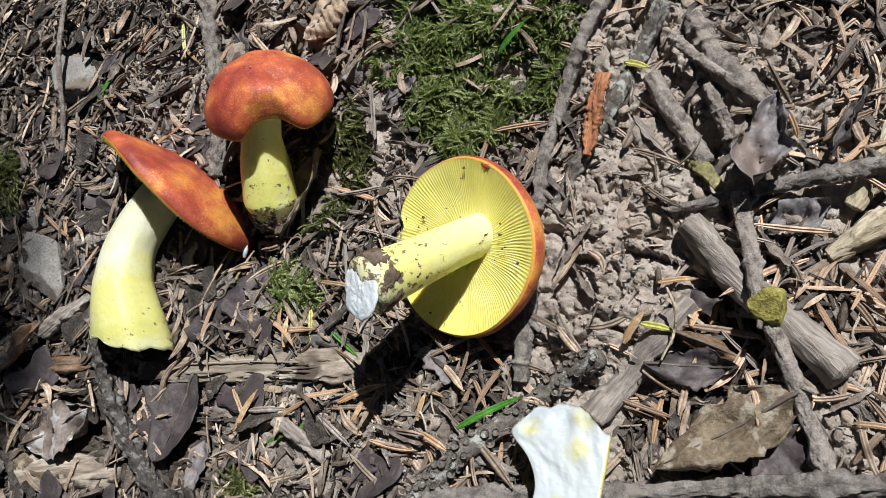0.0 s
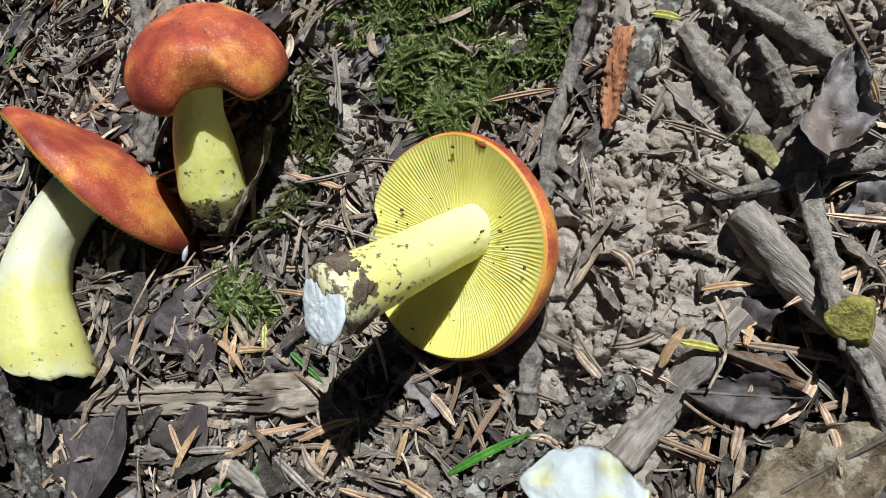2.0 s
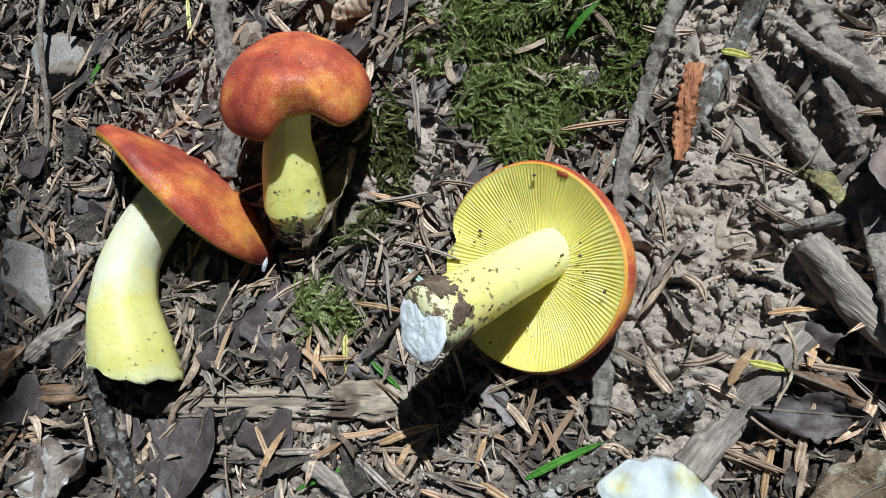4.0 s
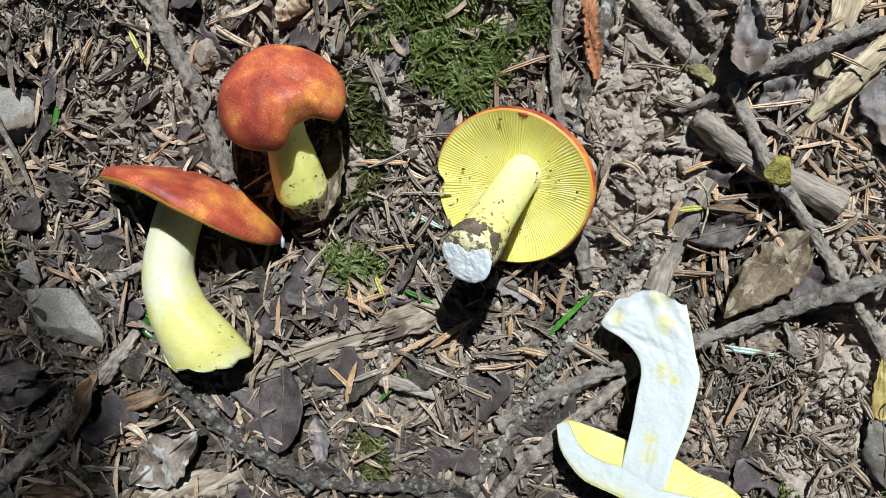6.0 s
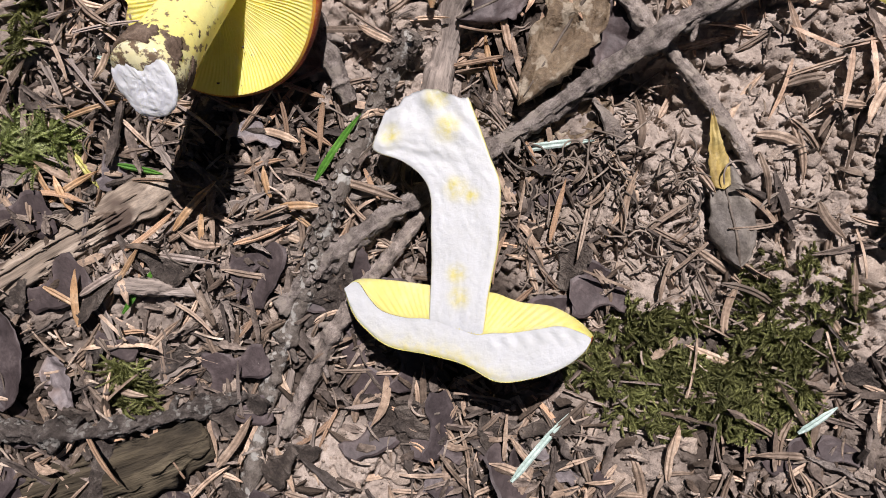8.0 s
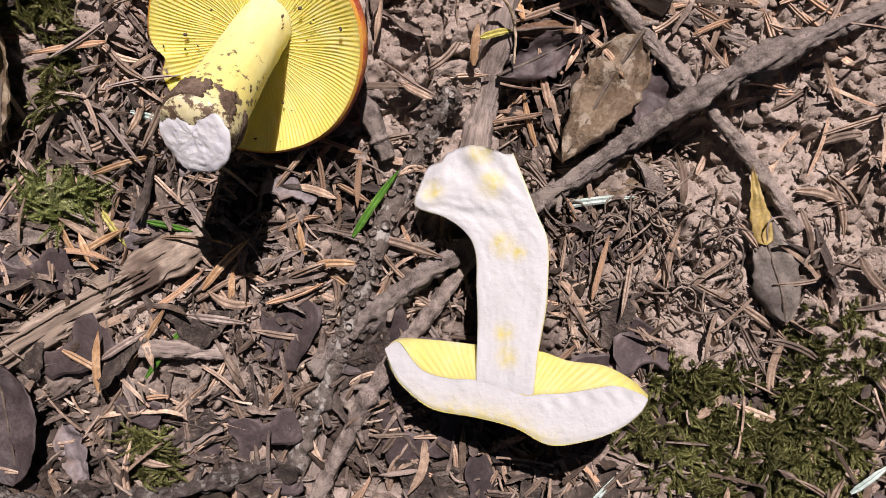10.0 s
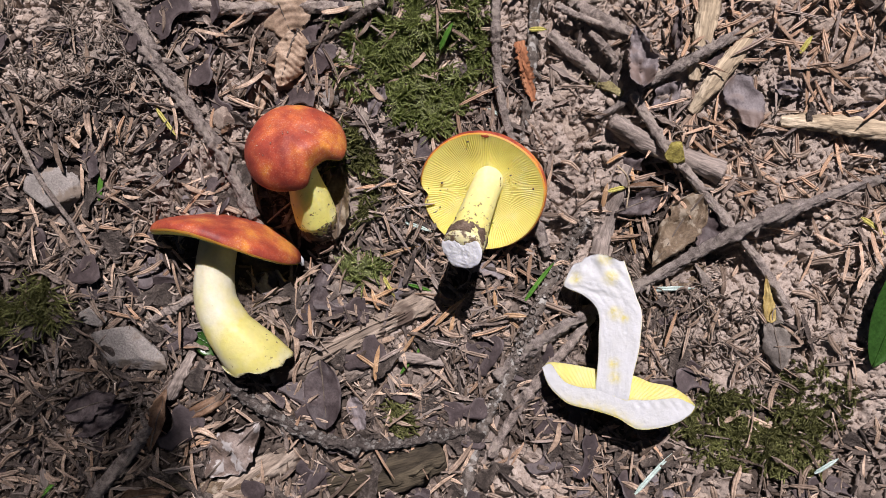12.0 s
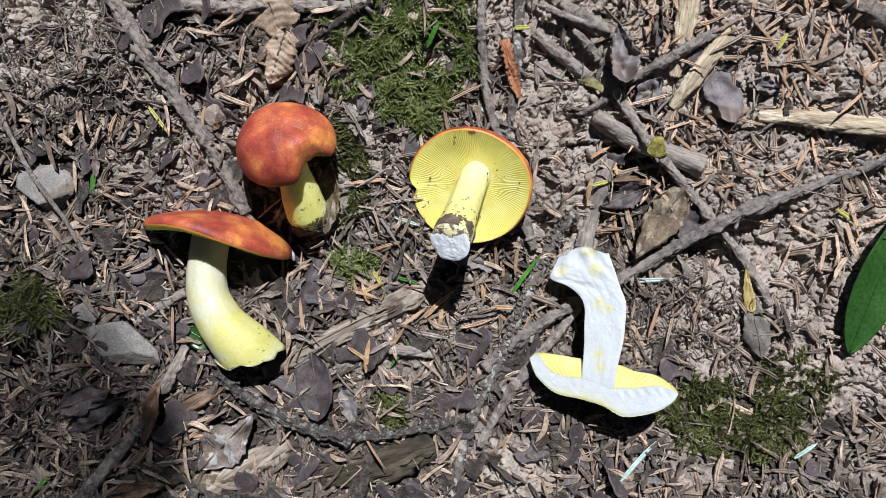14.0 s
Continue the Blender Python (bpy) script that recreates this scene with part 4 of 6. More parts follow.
    fs = [(a * ny + b + 1, (a + 1) * ny + b + 1, (a + 1) * ny + b, a * ny + b) for a in range(nx - 1) for b in range(ny - 1)]
    me = mesh_of("skin", vs, fs)
    float_attr(me, "radial", np.where(t < 0.13, 1.0, 0.9).ravel())
    me.materials.append(SKIN)
    me.materials.append(GILLS)
    me.polygons.foreach_set("material_index", np.tile((np.arange(ny - 1) < 5).astype(int), nx - 1))
    part("skin", me, SKIN, root, "orange-red cap skin with a yellow edge").matrix_basis = base
    # split stem, widening to a torn foot
    n, na, nb = 110, 44, 18
    left = spline([(a, b, 0) for a, b in ((-9, -7), (-10.3, -2), (-12.3, 13), (-14.5, 24), (-16.4, 34), (-20.2, 40), (-27.9, 44.2), (-38.3, 46.4), (-38.9, 51))], n)
    right = spline([(a, b, 0) for a, b in ((8, -9), (7.7, 0), (7.3, 8), (7.6, 20), (7, 28), (4.9, 41.5), (0, 50), (-4.5, 58), (-10, 67.3))], n)
    s1 = np.linspace(0, 1, n)[:, None]
    s = np.linspace(0, 1, na + 1)[None, :]
    row = left[:, None, :] + (right - left)[:, None, :] * s[:, :, None]
    out = np.array((-0.49, 0.87, 0.0))
    tear = fbm(s * 6 + 3, s * 0 + 2.2, 3, 6) * 3.0 + 7.6 * (1 - np.abs(2 * s - 1) ** 2.6)
    row = row + (tear * np.clip((s1 - 0.72) / 0.28, 0, 1) ** 1.5 * (np.abs(2 * s - 1) < 0.999))[:, :, None] * out
    along = s1 * 75 + 0 * s
    rough = np.clip((s1 - 0.66) / 0.2, 0, 1)
    z = 0.36 * fbm(along * 0.1, s * 6 + 0 * s1, 3, 5) * (1 - 0.4 * rough) + 1.5 * rough * fbm(along * 0.2, s * 6 + 0 * s1, 4, 15) + 0.16 * fbm(along * 0.5, s * 14 + 0 * s1, 3, 25) - 0.22 * np.exp(-(((s - 0.6 - 0.1 * np.sin(along * 0.14)) / 0.06) ** 2)) * np.clip((s1 - 0.35) * 4, 0, 1)
    z = (z * np.clip(np.minimum(s, 1 - s) * 12, 0, 1) + 0.32) * (0.35 + 0.65 * np.clip(np.minimum(s, 1 - s) * 16, 0, 1))
    z = z * np.clip((s1 - 0.02) / 0.12, 0, 1) - 0.5 * np.clip(1 - s1 / 0.1, 0, 1)
    row[:, :, 2] += z
    t = np.linspace(0, math.pi, nb + 1)[1:-1]
    mid2, half = (left + right) / 2, (right - left) / 2
    under = mid2[:, None, :] + half[:, None, :] * np.cos(t)[None, :, None] * 1.015
    under += (np.interp((1 + np.cos(t)) / 2, s[0], tear[0])[None, :] * np.clip((s1 - 0.72) / 0.28, 0, 1) ** 1.5)[:, :, None] * out * np.clip(1 - np.sin(t) * 0.5, 0, 1)[None, :, None]
    under[:, :, 2] = -9.8 * np.sin(t)[None, :]
    rows = np.concatenate([row, under], 1) * 0.001
    per = rows.shape[1]
    face, shell = [], []
    for i in range(n - 1):
        for j in range(per):
            b = (j + 1) % per
            (face if j < na else shell).append((i * per + j, i * per + b, (i + 1) * per + b, (i + 1) * per + j))
    shell += [tuple(range(per)), tuple(reversed(range((n - 1) * per, n * per)))]
    me = mesh_of("stem", rows.reshape(-1, 3), face + shell)
    me.materials.append(FLESH)
    me.materials.append(STEM_PALE)
    me.polygons.foreach_set("material_index", np.array([0] * len(face) + [1] * (len(shell) - 2) + [0, 0]))
    marks = stain(rows[:, :, 0] * 1000, rows[:, :, 1] * 1000)
    marks[:, 0] = marks[:, na] = np.maximum(marks[:, 0], 0.5)
    float_attr(me, "stain", marks.ravel())
    float_attr(me, "along", (0.45 + 0.5 * s1 + np.zeros((1, per))).ravel())
    part("stem", me, FLESH, root, "split white stem with yellow edges").matrix_basis = base



sliced_half()

# ---------------------------------------------------------------- twigs and wood
rod("twig", "long grey-brown twig lying across the litter", "twig", [(-0.2315, 0.1335), (-0.2210, 0.1173), (-0.2058, 0.0908), (-0.1867, 0.0635), (-0.1686, 0.0336), (-0.1539, 0.0063)], (3.9, 3.8, 3.6, 3.2, 2.7), TWIG, 4, k=1, knots=6, stubs=5, rough=0.3, pegs=0.45, n=300)
rod("dry_stalk", "thin grey dry stalk crossing a stone", "stalk", [(-0.2828, 0.0654), (-0.2781, 0.0526), (-0.2629, 0.0220), (-0.2472, -0.0046), (-0.2372, -0.0293), (-0.2214, -0.0544)], (1.1, 1.3, 1.2, 0.9), TWIG, (10, 10, 14, 8, 4, 2), k=2, sides=8)
rod("twig", "grey twig at the edge of the moss", "twig", [(-0.1865, 0.1163), (-0.1587, 0.1172), (-0.1290, 0.1206), (-0.1018, 0.1220), (-0.0865, 0.1260)], (3.2, 3.4, 3.0, 2.6), TWIG, 3.5, k=3, knots=4, stubs=2)
rod("twig", "thin brown forked twig", "twig", [(-0.0850, 0.1285), (-0.0987, 0.1174), (-0.1139, 0.1068), (-0.1267, 0.0981)], (2.2, 2.0, 1.5), TWIG_DARK, 5, k=4, knots=3, stubs=1)
rod("twig", "straight grey twig beside the upturned cap", "twig", [(-0.0263, 0.1431), (-0.0262, 0.1190), (-0.0243, 0.0945), (-0.0191, 0.0696), (-0.0128, 0.0523)], (2.5, 2.6, 2.5, 2.1), TWIG, 4, k=5, knots=6, stubs=3)
rod("twig", "dark stick under the upturned cap", "twig", [(-0.0052, 0.0283), (0.0022, 0.0105), (0.0096, -0.0074)], (3.4, 3.4, 2.8), TWIG, 3, k=6, knots=2, stubs=1)
rod("twig", "mossy grey twig on the soil", "twig", [(-0.0041, 0.1413), (-0.0054, 0.1231), (-0.0055, 0.0985), (-0.0069, 0.0733), (-0.0081, 0.0557)], (3.0, 2.8, 2.5, 2.1), TWIG_LICHEN, 2.5, k=7, knots=3, stubs=1)
rod("bark_strip", "orange-brown strip of bark on a twig", "bark", [(-0.0129, 0.1093), (-0.0095, 0.0961), (-0.0064, 0.0848), (-0.0034, 0.0770)], (1.8, 2.6, 2.2, 1.0), ORANGEBARK, 7, k=8, flat=0.5, rough=0.7, pegs=0.5)
rod("stick", "grey broken stick on the soil", "stick", [(0.0036, 0.1143), (0.0170, 0.1031), (0.0360, 0.0900)], (3.4, 3.6, 3.2), TWIG, 5, k=9, rough=0.15)
rod("stick", "knobbly grey stick on dark soil", "stick", [(0.0076, 0.1403), (0.0204, 0.1278), (0.0319, 0.1209), (0.0450, 0.1151)], (4.4, 4.6, 4.2, 4.6), TWIG, 4, k=10, rough=0.22, knots=3, stubs=1)
stump = rod("stick", "stout weathered stick with a broken end", "stick", [(0.0399, 0.0681), (0.0581, 0.0587), (0.0760, 0.0519), (0.1010, 0.0424)], (5.4, 5.6, 5.6, 6.4), DEADWOOD, 5, k=11, rough=0.08, sides=14)
rod("side_twig", "broken grey side twig under a lichen lump", "twig", [(0.0625, 0.0477), (0.0713, 0.0503), (0.0788, 0.0542)], (1.4, 2.2, 2.4), TWIG, 8, k=12)
rod("twig", "thin knotted twig crossing a stick", "twig", [(0.0501, 0.0837), (0.0621, 0.0663), (0.0700, 0.0538), (0.0860, 0.0381), (0.1075, 0.0146), (0.1284, -0.0100), (0.1416, -0.0332)], (2.7, 2.5, 2.6, 2.4, 2.2, 2.0), TWIG, (5, 9, 13, 8, 5, 4, 3), k=13, knots=6, stubs=3)
rod("branch", "long rough grey branch lying over soil and leaves", "branch", [(0.2107, 0.0631), (0.1927, 0.0479), (0.1693, 0.0374), (0.1417, 0.0261), (0.1160, 0.0139), (0.0901, -0.0021), (0.0630, -0.0205), (0.0415, -0.0347), (0.0209, -0.0468), (-0.0013, -0.0636), (-0.0161, -0.0783)], (2.8, 2.6, 2.5, 2.7, 3.1, 3.0, 2.9, 3.0, 2.8), TWIG, (10, 10, 9, 9, 9, 7, 6, 4, 4, 4, 3), k=14, n=260, rough=0.28, pegs=0.4, knots=10, stubs=5)
rod("twig", "grey twig crusted with pale lichen", "twig", [(-0.0073, -0.0745), (-0.0180, -0.0965), (-0.0262, -0.1215), (-0.0304, -0.1446), (-0.0314, -0.1674)], (2.6, 3.0, 3.2, 3.4), TWIG_LICHEN, 4.5, k=15, knots=5, stubs=2)
rod("twig", "dark grey twig beside the sliced mushroom", "twig", [(0.0374, -0.0409), (0.0250, -0.0564), (0.0062, -0.0805), (-0.0046, -0.0992), (-0.0174, -0.1244)], (2.4, 2.7, 2.8, 2.6), TWIG, 3.5, k=16, knots=4, stubs=2)
rod("root", "crusty dark root running through the litter", "root", [(-0.1671, -0.0842), (-0.1579, -0.0938), (-0.1416, -0.1055), (-0.1187, -0.1149), (-0.0927, -0.1196), (-0.0633, -0.1175), (-0.0300, -0.1091)], (2.6, 3.4, 3.4, 3.2, 3.0, 2.6), ROOT_BARK, 4, k=17, rough=0.34, pegs=0.5, knots=10, stubs=5, n=220)
rod("rotten_wood", "pale rotten wood splinter standing in the litter", "wood", [(0.0886, 0.1438), (0.0876, 0.1287), (0.0858, 0.1120), (0.0833, 0.0925)], (7.0, 6.6, 5.0, 3.0), PALEWOOD, 4, k=18, flat=0.6, rough=0.16)
rod("rotten_wood", "pale crumbling rotten wood strip", "wood", [(0.1128, 0.1204), (0.1037, 0.1061), (0.0927, 0.0905), (0.0832, 0.0756)], (2.2, 4.6, 4.8, 2.6), PALEWOOD, 3, k=19, flat=0.6, rough=0.18)
rod("twig", "grey bent twig over pale wood", "twig", [(0.1049, 0.1176), (0.0906, 0.1090), (0.0731, 0.0981), (0.0538, 0.0871), (0.0422, 0.0762), (0.0315, 0.0697)], (2.6, 2.4, 2.2, 1.8, 1.2), TWIG, (6, 7, 7, 5, 3, 2), k=20, knots=4, stubs=2)
rod("rotten_wood", "pale cracked strip of wood on soil", "wood", [(0.1294, 0.0714), (0.1477, 0.0705), (0.1710, 0.0677), (0.1991, 0.0650)], (3.0, 4.6, 4.8, 5.0), PALEWOOD, 4, k=21, flat=0.6, rough=0.14)
rod("branch", "thick grey broken branch end", "branch", [(0.1617, 0.1388), (0.1767, 0.1283), (0.1998, 0.1162)], (5.0, 5.4, 5.6), TWIG, 4, k=22, rough=0.16, knots=3, stubs=1)
rod("stick", "grey stick in shaded litter", "stick", [(-0.2408, -0.1598), (-0.2263, -0.1404), (-0.2116, -0.1198), (-0.2066, -0.1126)], (3.8, 4.2, 3.6, 3.0), TWIG, 4, k=23, rough=0.14, knots=2, stubs=1)
rod("stick", "short grey stick by a green leaf", "stick", [(-0.1985, -0.0963), (-0.1912, -0.0831), (-0.1863, -0.0707)], (3.4, 4.0, 2.4), DEADWOOD, 4, k=24)
rod("twig", "thin dark twig in shaded litter", "twig", [(-0.2357, -0.1377), (-0.2139, -0.1386), (-0.1934, -0.1440), (-0.1774, -0.1509), (-0.1581, -0.1603)], (1.6, 2.0, 2.0, 1.8), TWIG_DARK, 4, k=25, knots=4, stubs=2)
rod("bark_piece", "dark brown stub of bark", "bark", [(-0.0883, -0.1577), (-0.0836, -0.1397), (-0.0788, -0.1238)], (5.0, 5.6, 4.6), TWIG_DARK, 3, k=26, flat=0.7, rough=0.2)
slab = rod("bark_piece", "flat olive-brown piece of split wood", "bark", [(-0.1083, -0.1451), (-0.0885, -0.1391), (-0.0659, -0.1333), (-0.0449, -0.1238)], (5.0, 8.0, 8.8, 7.0), OLIVEWOOD, 2.2, k=27, flat=0.3, rough=0.34, sides=30)
rod("wood_chunk", "dark brown decayed wood chunk", "wood", [(-0.1299, -0.0603), (-0.1230, -0.0453), (-0.1171, -0.0303), (-0.1151, -0.0194)], (4.6, 5.4, 5.4, 3.6), LEAF_DARK, 3, k=28, flat=0.7, rough=0.16)
rod("twig", "short olive-brown twig in litter", "twig", [(-0.2157, -0.0585), (-0.2014, -0.0494), (-0.1860, -0.0398)], (2.8, 3.0, 2.6), TWIG, 3, k=29, knots=2, stubs=1)
rod("stick", "flat grey-brown stick among dark leaves", "stick", [(0.0381, -0.0062), (0.0418, 0.0121), (0.0460, 0.0302), (0.0503, 0.0450)], (5.4, 5.6, 5.4, 4.6), DEADWOOD, 4, k=30, flat=0.75, rough=0.1, sides=14)
rod("wood_bit", "short pale piece of stick", "wood", [(-0.0720, -0.0689), (-0.0604, -0.0699), (-0.0462, -0.0720)], (2.6, 3.0, 2.4), DEADWOOD, 3, k=32)
strip = rod("wood_strip", "long split strip of brown bark wood", "wood", [(-0.1424, -0.0853), (-0.1268, -0.0757), (-0.1047, -0.0639), (-0.0825, -0.0513), (-0.0633, -0.0401), (-0.0517, -0.0343)], (3.6, 5.0, 5.8, 6.2, 6.6, 5.6), PLANKWOOD, 3, k=33, flat=0.3, rough=0.16, sides=36, n=200)


def slivers(ob, a, b, wide, count, k, material, thick=0.0006, high=3.6):
    """Split slivers of wood that lie along a strip from a to b, each a part of it."""
    r = np.random.default_rng(k)
    inv = np.array(ob.matrix_basis.inverted())
    a, b = np.array(a), np.array(b)
    side = np.array((a[1] - b[1], b[0] - a[0])) / np.linalg.norm(b - a)
    for i in range(count):
        u0 = r.uniform(0, 0.7)
        u1 = min(1.0, u0 + r.uniform(0.15, 0.4))
        off = side * r.uniform(-1, 1) * wide * 0.001
        pts = [gz(a + (b - a) * u + off + side * r.normal(0, 0.0004), high + r.uniform(0, 1.0)) for u in np.linspace(u0, u1, 4)]
        v, f = tube(pts, [0.0002, thick, thick * 0.8, 0.0002], 8, 30, 0.3, k + i, flat=0.5)
        part("sliver", mesh_of("sliver", v @ inv[:3, :3].T + inv[:3, 3], f), material, ob)


slivers(slab, (-0.1083, -0.1451), (-0.0449, -0.1238), 6.5, 14, 92, OLIVEWOOD, 0.0008, 3.2)
slivers(strip, (-0.1424, -0.0853), (-0.0517, -0.0343), 4.6, 12, 91, PLANKWOOD)
rod("twig", "dark stick stub at the litter edge", "stick", [(-0.1791, -0.1493), (-0.1572, -0.1458), (-0.1370, -0.1358)], (4.0, 6.0, 4.0), LEAF_OLIVE, 2, k=34, flat=0.4, rough=0.15)


rod("bark_piece", "grey-brown slab of decayed wood", "bark", [(-0.1708, -0.1572), (-0.1557, -0.1441), (-0.1372, -0.1325), (-0.1270, -0.1270)], (7.0, 8.5, 8.0, 5.0), PLANKWOOD, 1.0, k=35, flat=0.3, rough=0.4, sides=30)
rod("bark_piece", "dark slab of decayed wood with torn edges", "bark", [(-0.2194, -0.1600), (-0.2040, -0.1510), (-0.1880, -0.1450)], (5.0, 7.0, 5.0), OLIVEWOOD, 1.5, k=36, flat=0.35, rough=0.4, sides=24)


rod("bark_strip", "olive-yellow mossy strip of bark on soil", "bark", [(0.0276, 0.0908), (0.0362, 0.0867), (0.0446, 0.0827)], (2.4, 3.0, 1.8), BUD_PALE, 6, k=37, flat=0.4, rough=0.4, sides=20)
rod("twig", "short scaly twig with an orange break", "twig", [(0.0248, 0.1148), (0.0331, 0.1075), (0.0417, 0.0989)], (1.6, 2.4, 1.8), TWIG, 5, k=38, rough=0.3, knots=3)
rod("twig", "thin pointed grey twig across a stick", "twig", [(0.0055, 0.1283), (0.0178, 0.1235), (0.0299, 0.1180)], (1.8, 1.8, 1.2), TWIG, 9, k=39, rough=0.2, knots=3)
rod("dry_stalk", "thin bent straw over a dark stick", "stalk", [(0.0437, 0.0441), (0.0491, 0.0389), (0.0516, 0.0315), (0.0513, 0.0219)], (0.5, 0.5, 0.4), PALEWOOD, 11, k=40, sides=8, n=50)


def scarred_shoot(label, pts, r, k):
    """A fir shoot with rows of raised leaf scars."""
    root = thing("fir_shoot", label, "twig")
    p = [gz(q, 3.5) for q in pts]
    v, f = tube(p, [a * 0.001 for a in r], 12, 50, 0.1, k)
    part("stem", mesh_of("stem", v, f), TWIG_LICHEN, root)
    c = spline(p, 34)
    rr = np.interp(np.linspace(0, 1, 34), np.linspace(0, 1, len(r)), r) * 0.001
    t = np.gradient(c, axis=0)
    peg = mesh_of("leaf_scar", *tube([(0, 0, 0), (0.0, 0.0001, 0.0011), (0.0003, 0, 0.0019)], [0.0012, 0.0013, 0.0016], 9, 4, 0.1, 1, ends=False), TWIG)
    for i in range(1, 33):
        a = Vector(t[i]).normalized()
        for j in range(3):
            if hashed(i * 1.1, j * 2.7, 4) < 0.25:
                continue
            turn = radians(-75 + 62 * j + 31 * (i % 2) + 22 * float(hashed(i, j, 9)))
            side = a.cross(Vector((0, 0, 1))).normalized()
            d = Vector((0, 0, 1)) * math.cos(turn) + side * math.sin(turn)
            o = new("leaf_scar", peg)
            o.parent = root
            o.matrix_basis = Matrix.Translation(Vector(c[i]) + d * rr[i] * 0.85) @ (d + a * (0.3 + 0.9 * float(hashed(i, j, 3)))).to_track_quat("Z", "X").to_matrix().to_4x4() @ Matrix.Scale(0.65 + 0.5 * float(hashed(i, j, 5)), 4)


scarred_shoot("grey fir shoot with rows of leaf scars", [(-0.0073, -0.0745), (-0.0015, -0.0560), (0.0044, -0.0391), (0.0134, -0.0188), (0.0225, -0.0002), (0.0316, 0.0140)], (3.4, 3.8, 4.0, 4.2, 4.0), 41)

# ---------------------------------------------------------------- leaves
leaf("dry_leaf", "curled pleated tan dry leaf at the edge of the moss", (-0.1504, 0.1441), (-0.1329, 0.0999), 38, LEAF_TAN, 8, shape=1.3, bend=-0.4, cup=-0.7, pleats=12, k=51, torn=0.3, full=0.6)
leaf("dry_leaf", "folded tip of a pleated tan dry leaf", (-0.1311, 0.1070), (-0.1411, 0.0775), 26, LEAF_TAN, 7, shape=0.8, bend=-0.2, cup=-0.8, pleats=10, k=52, torn=0.2, full=0.6)
leaf("dead_leaf", "dark purplish-brown dead leaf lying flat", (-0.1160, -0.0722), (-0.1105, -0.1114), 23, LEAF_DARK, 5, shape=1.05, bend=0.12, cup=0.35, k=53, wave=0.0015, torn=0.04, margin=0.05, full=0.55)
leaf("dead_leaf", "grey dead leaf with a curled dark edge", (0.0482, 0.1180), (0.0545, 0.0855), 26, LEAF_GREY, 9, shape=1.7, bend=0.3, cup=0.8, k=54, torn=0.45, wave=0.005, full=0.45, rib=None)
leaf("dead_leaf", "torn brownish-grey leaf fragment", (0.0618, 0.0757), (0.0771, 0.0917), 18, LEAF_GREY, 4, bend=0.3, cup=0.4, k=55, torn=0.5, wave=0.003, rib=None)
leaf("dead_leaf", "narrow dark upright leaf edge", (0.0722, 0.1286), (0.0725, 0.1041), 9, LEAF_DARK, 6, roll=55, k=56)
leaf("bark_flake", "grey curled flake of bark", (0.1045, 0.0959), (0.1153, 0.0668), 25, LEAF_GREY, 6, shape=0.8, bend=0.3, cup=-0.4, k=57, torn=0.5, full=0.5, rib=None, category="bark")
leaf("dead_leaf", "large mottled olive-brown leaf under a branch", (0.0924, 0.0316), (0.0653, -0.0107), 26, LEAF_OLIVE, 5, shape=0.75, bend=0.35, cup=0.35, k=58, torn=0.3, wave=0.004)
leaf("dead_leaf", "purplish grey leaf under an olive leaf", (0.1013, 0.0241), (0.0916, 0.0010), 20, LEAF_DARK, 2, bend=0.1, cup=0.3, k=59, rib=None, torn=0.4)
leaf("dead_leaf", "dark olive dead leaf below the branch", (0.0649, -0.0247), (0.0971, -0.0085), 15, LEAF_OLIVE, 4, shape=1.3, bend=0.3, cup=0.4, k=60)
leaf("dead_leaf", "dark folded brown leaf", (0.0485, 0.0327), (0.0800, 0.0351), 8, LEAF_BROWN, 7, bend=-0.3, cup=-0.9, k=61)
leaf("dead_leaf", "dark grey leaf with holes", (0.0460, 0.0188), (0.0742, 0.0312), 18, LEAF_DARK, 4, bend=0.2, cup=0.3, k=62, torn=0.5, wave=0.003)
leaf("dead_leaf", "dark leaf beside a stick", (0.0448, 0.0399), (0.0601, 0.0534), 16, LEAF_DARK, 2, bend=0.2, cup=0.3, k=63, torn=0.5, rib=None, wave=0.003)
leaf("wilted_leaf", "wilted grey-green leaf on bare soil", (0.1371, -0.0625), (0.1306, -0.0239), 18, LEAF_WILT, 6.5, shape=0.75, bend=-0.2, cup=-0.5, k=64, torn=0.15)
leaf("wilted_leaf", "yellowed drawn-out leaf tip", (0.1317, -0.0376), (0.1276, -0.0117), 8, LEAF_YELLOW, 7, shape=0.34, bend=-0.1, cup=-0.35, k=65, rib=None, wave=0.001, pleats=0)
leaf("green_leaf", "long glossy fresh green leaf", (0.1805, -0.0569), (0.2071, 0.0342), 25, LEAF_GREEN, 6, shape=0.85, bend=0.25, cup=0.35, k=66, wave=0.0006, rib=LEAF_GREEN, margin=0.0)
leaf("green_leaf", "small dark green leaf under the mushroom stem", (-0.1870, -0.0610), (-0.1697, -0.0702), 14, LEAF_GREEN, 1.5, k=67, wave=0.0005, rib=LEAF_GREEN, margin=0.0)
leaf("dead_leaf", "narrow brown pointed dead leaf", (-0.2061, -0.1262), (-0.1975, -0.0904), 12, LEAF_BROWN, 6, bend=0.2, cup=0.9, k=68, category="leaf")
leaf("dead_leaf", "brown rolled dead leaf", (-0.1964, -0.1124), (-0.1636, -0.0929), 11, LEAF_BROWN, 5, bend=-0.2, cup=-1.1, k=69)
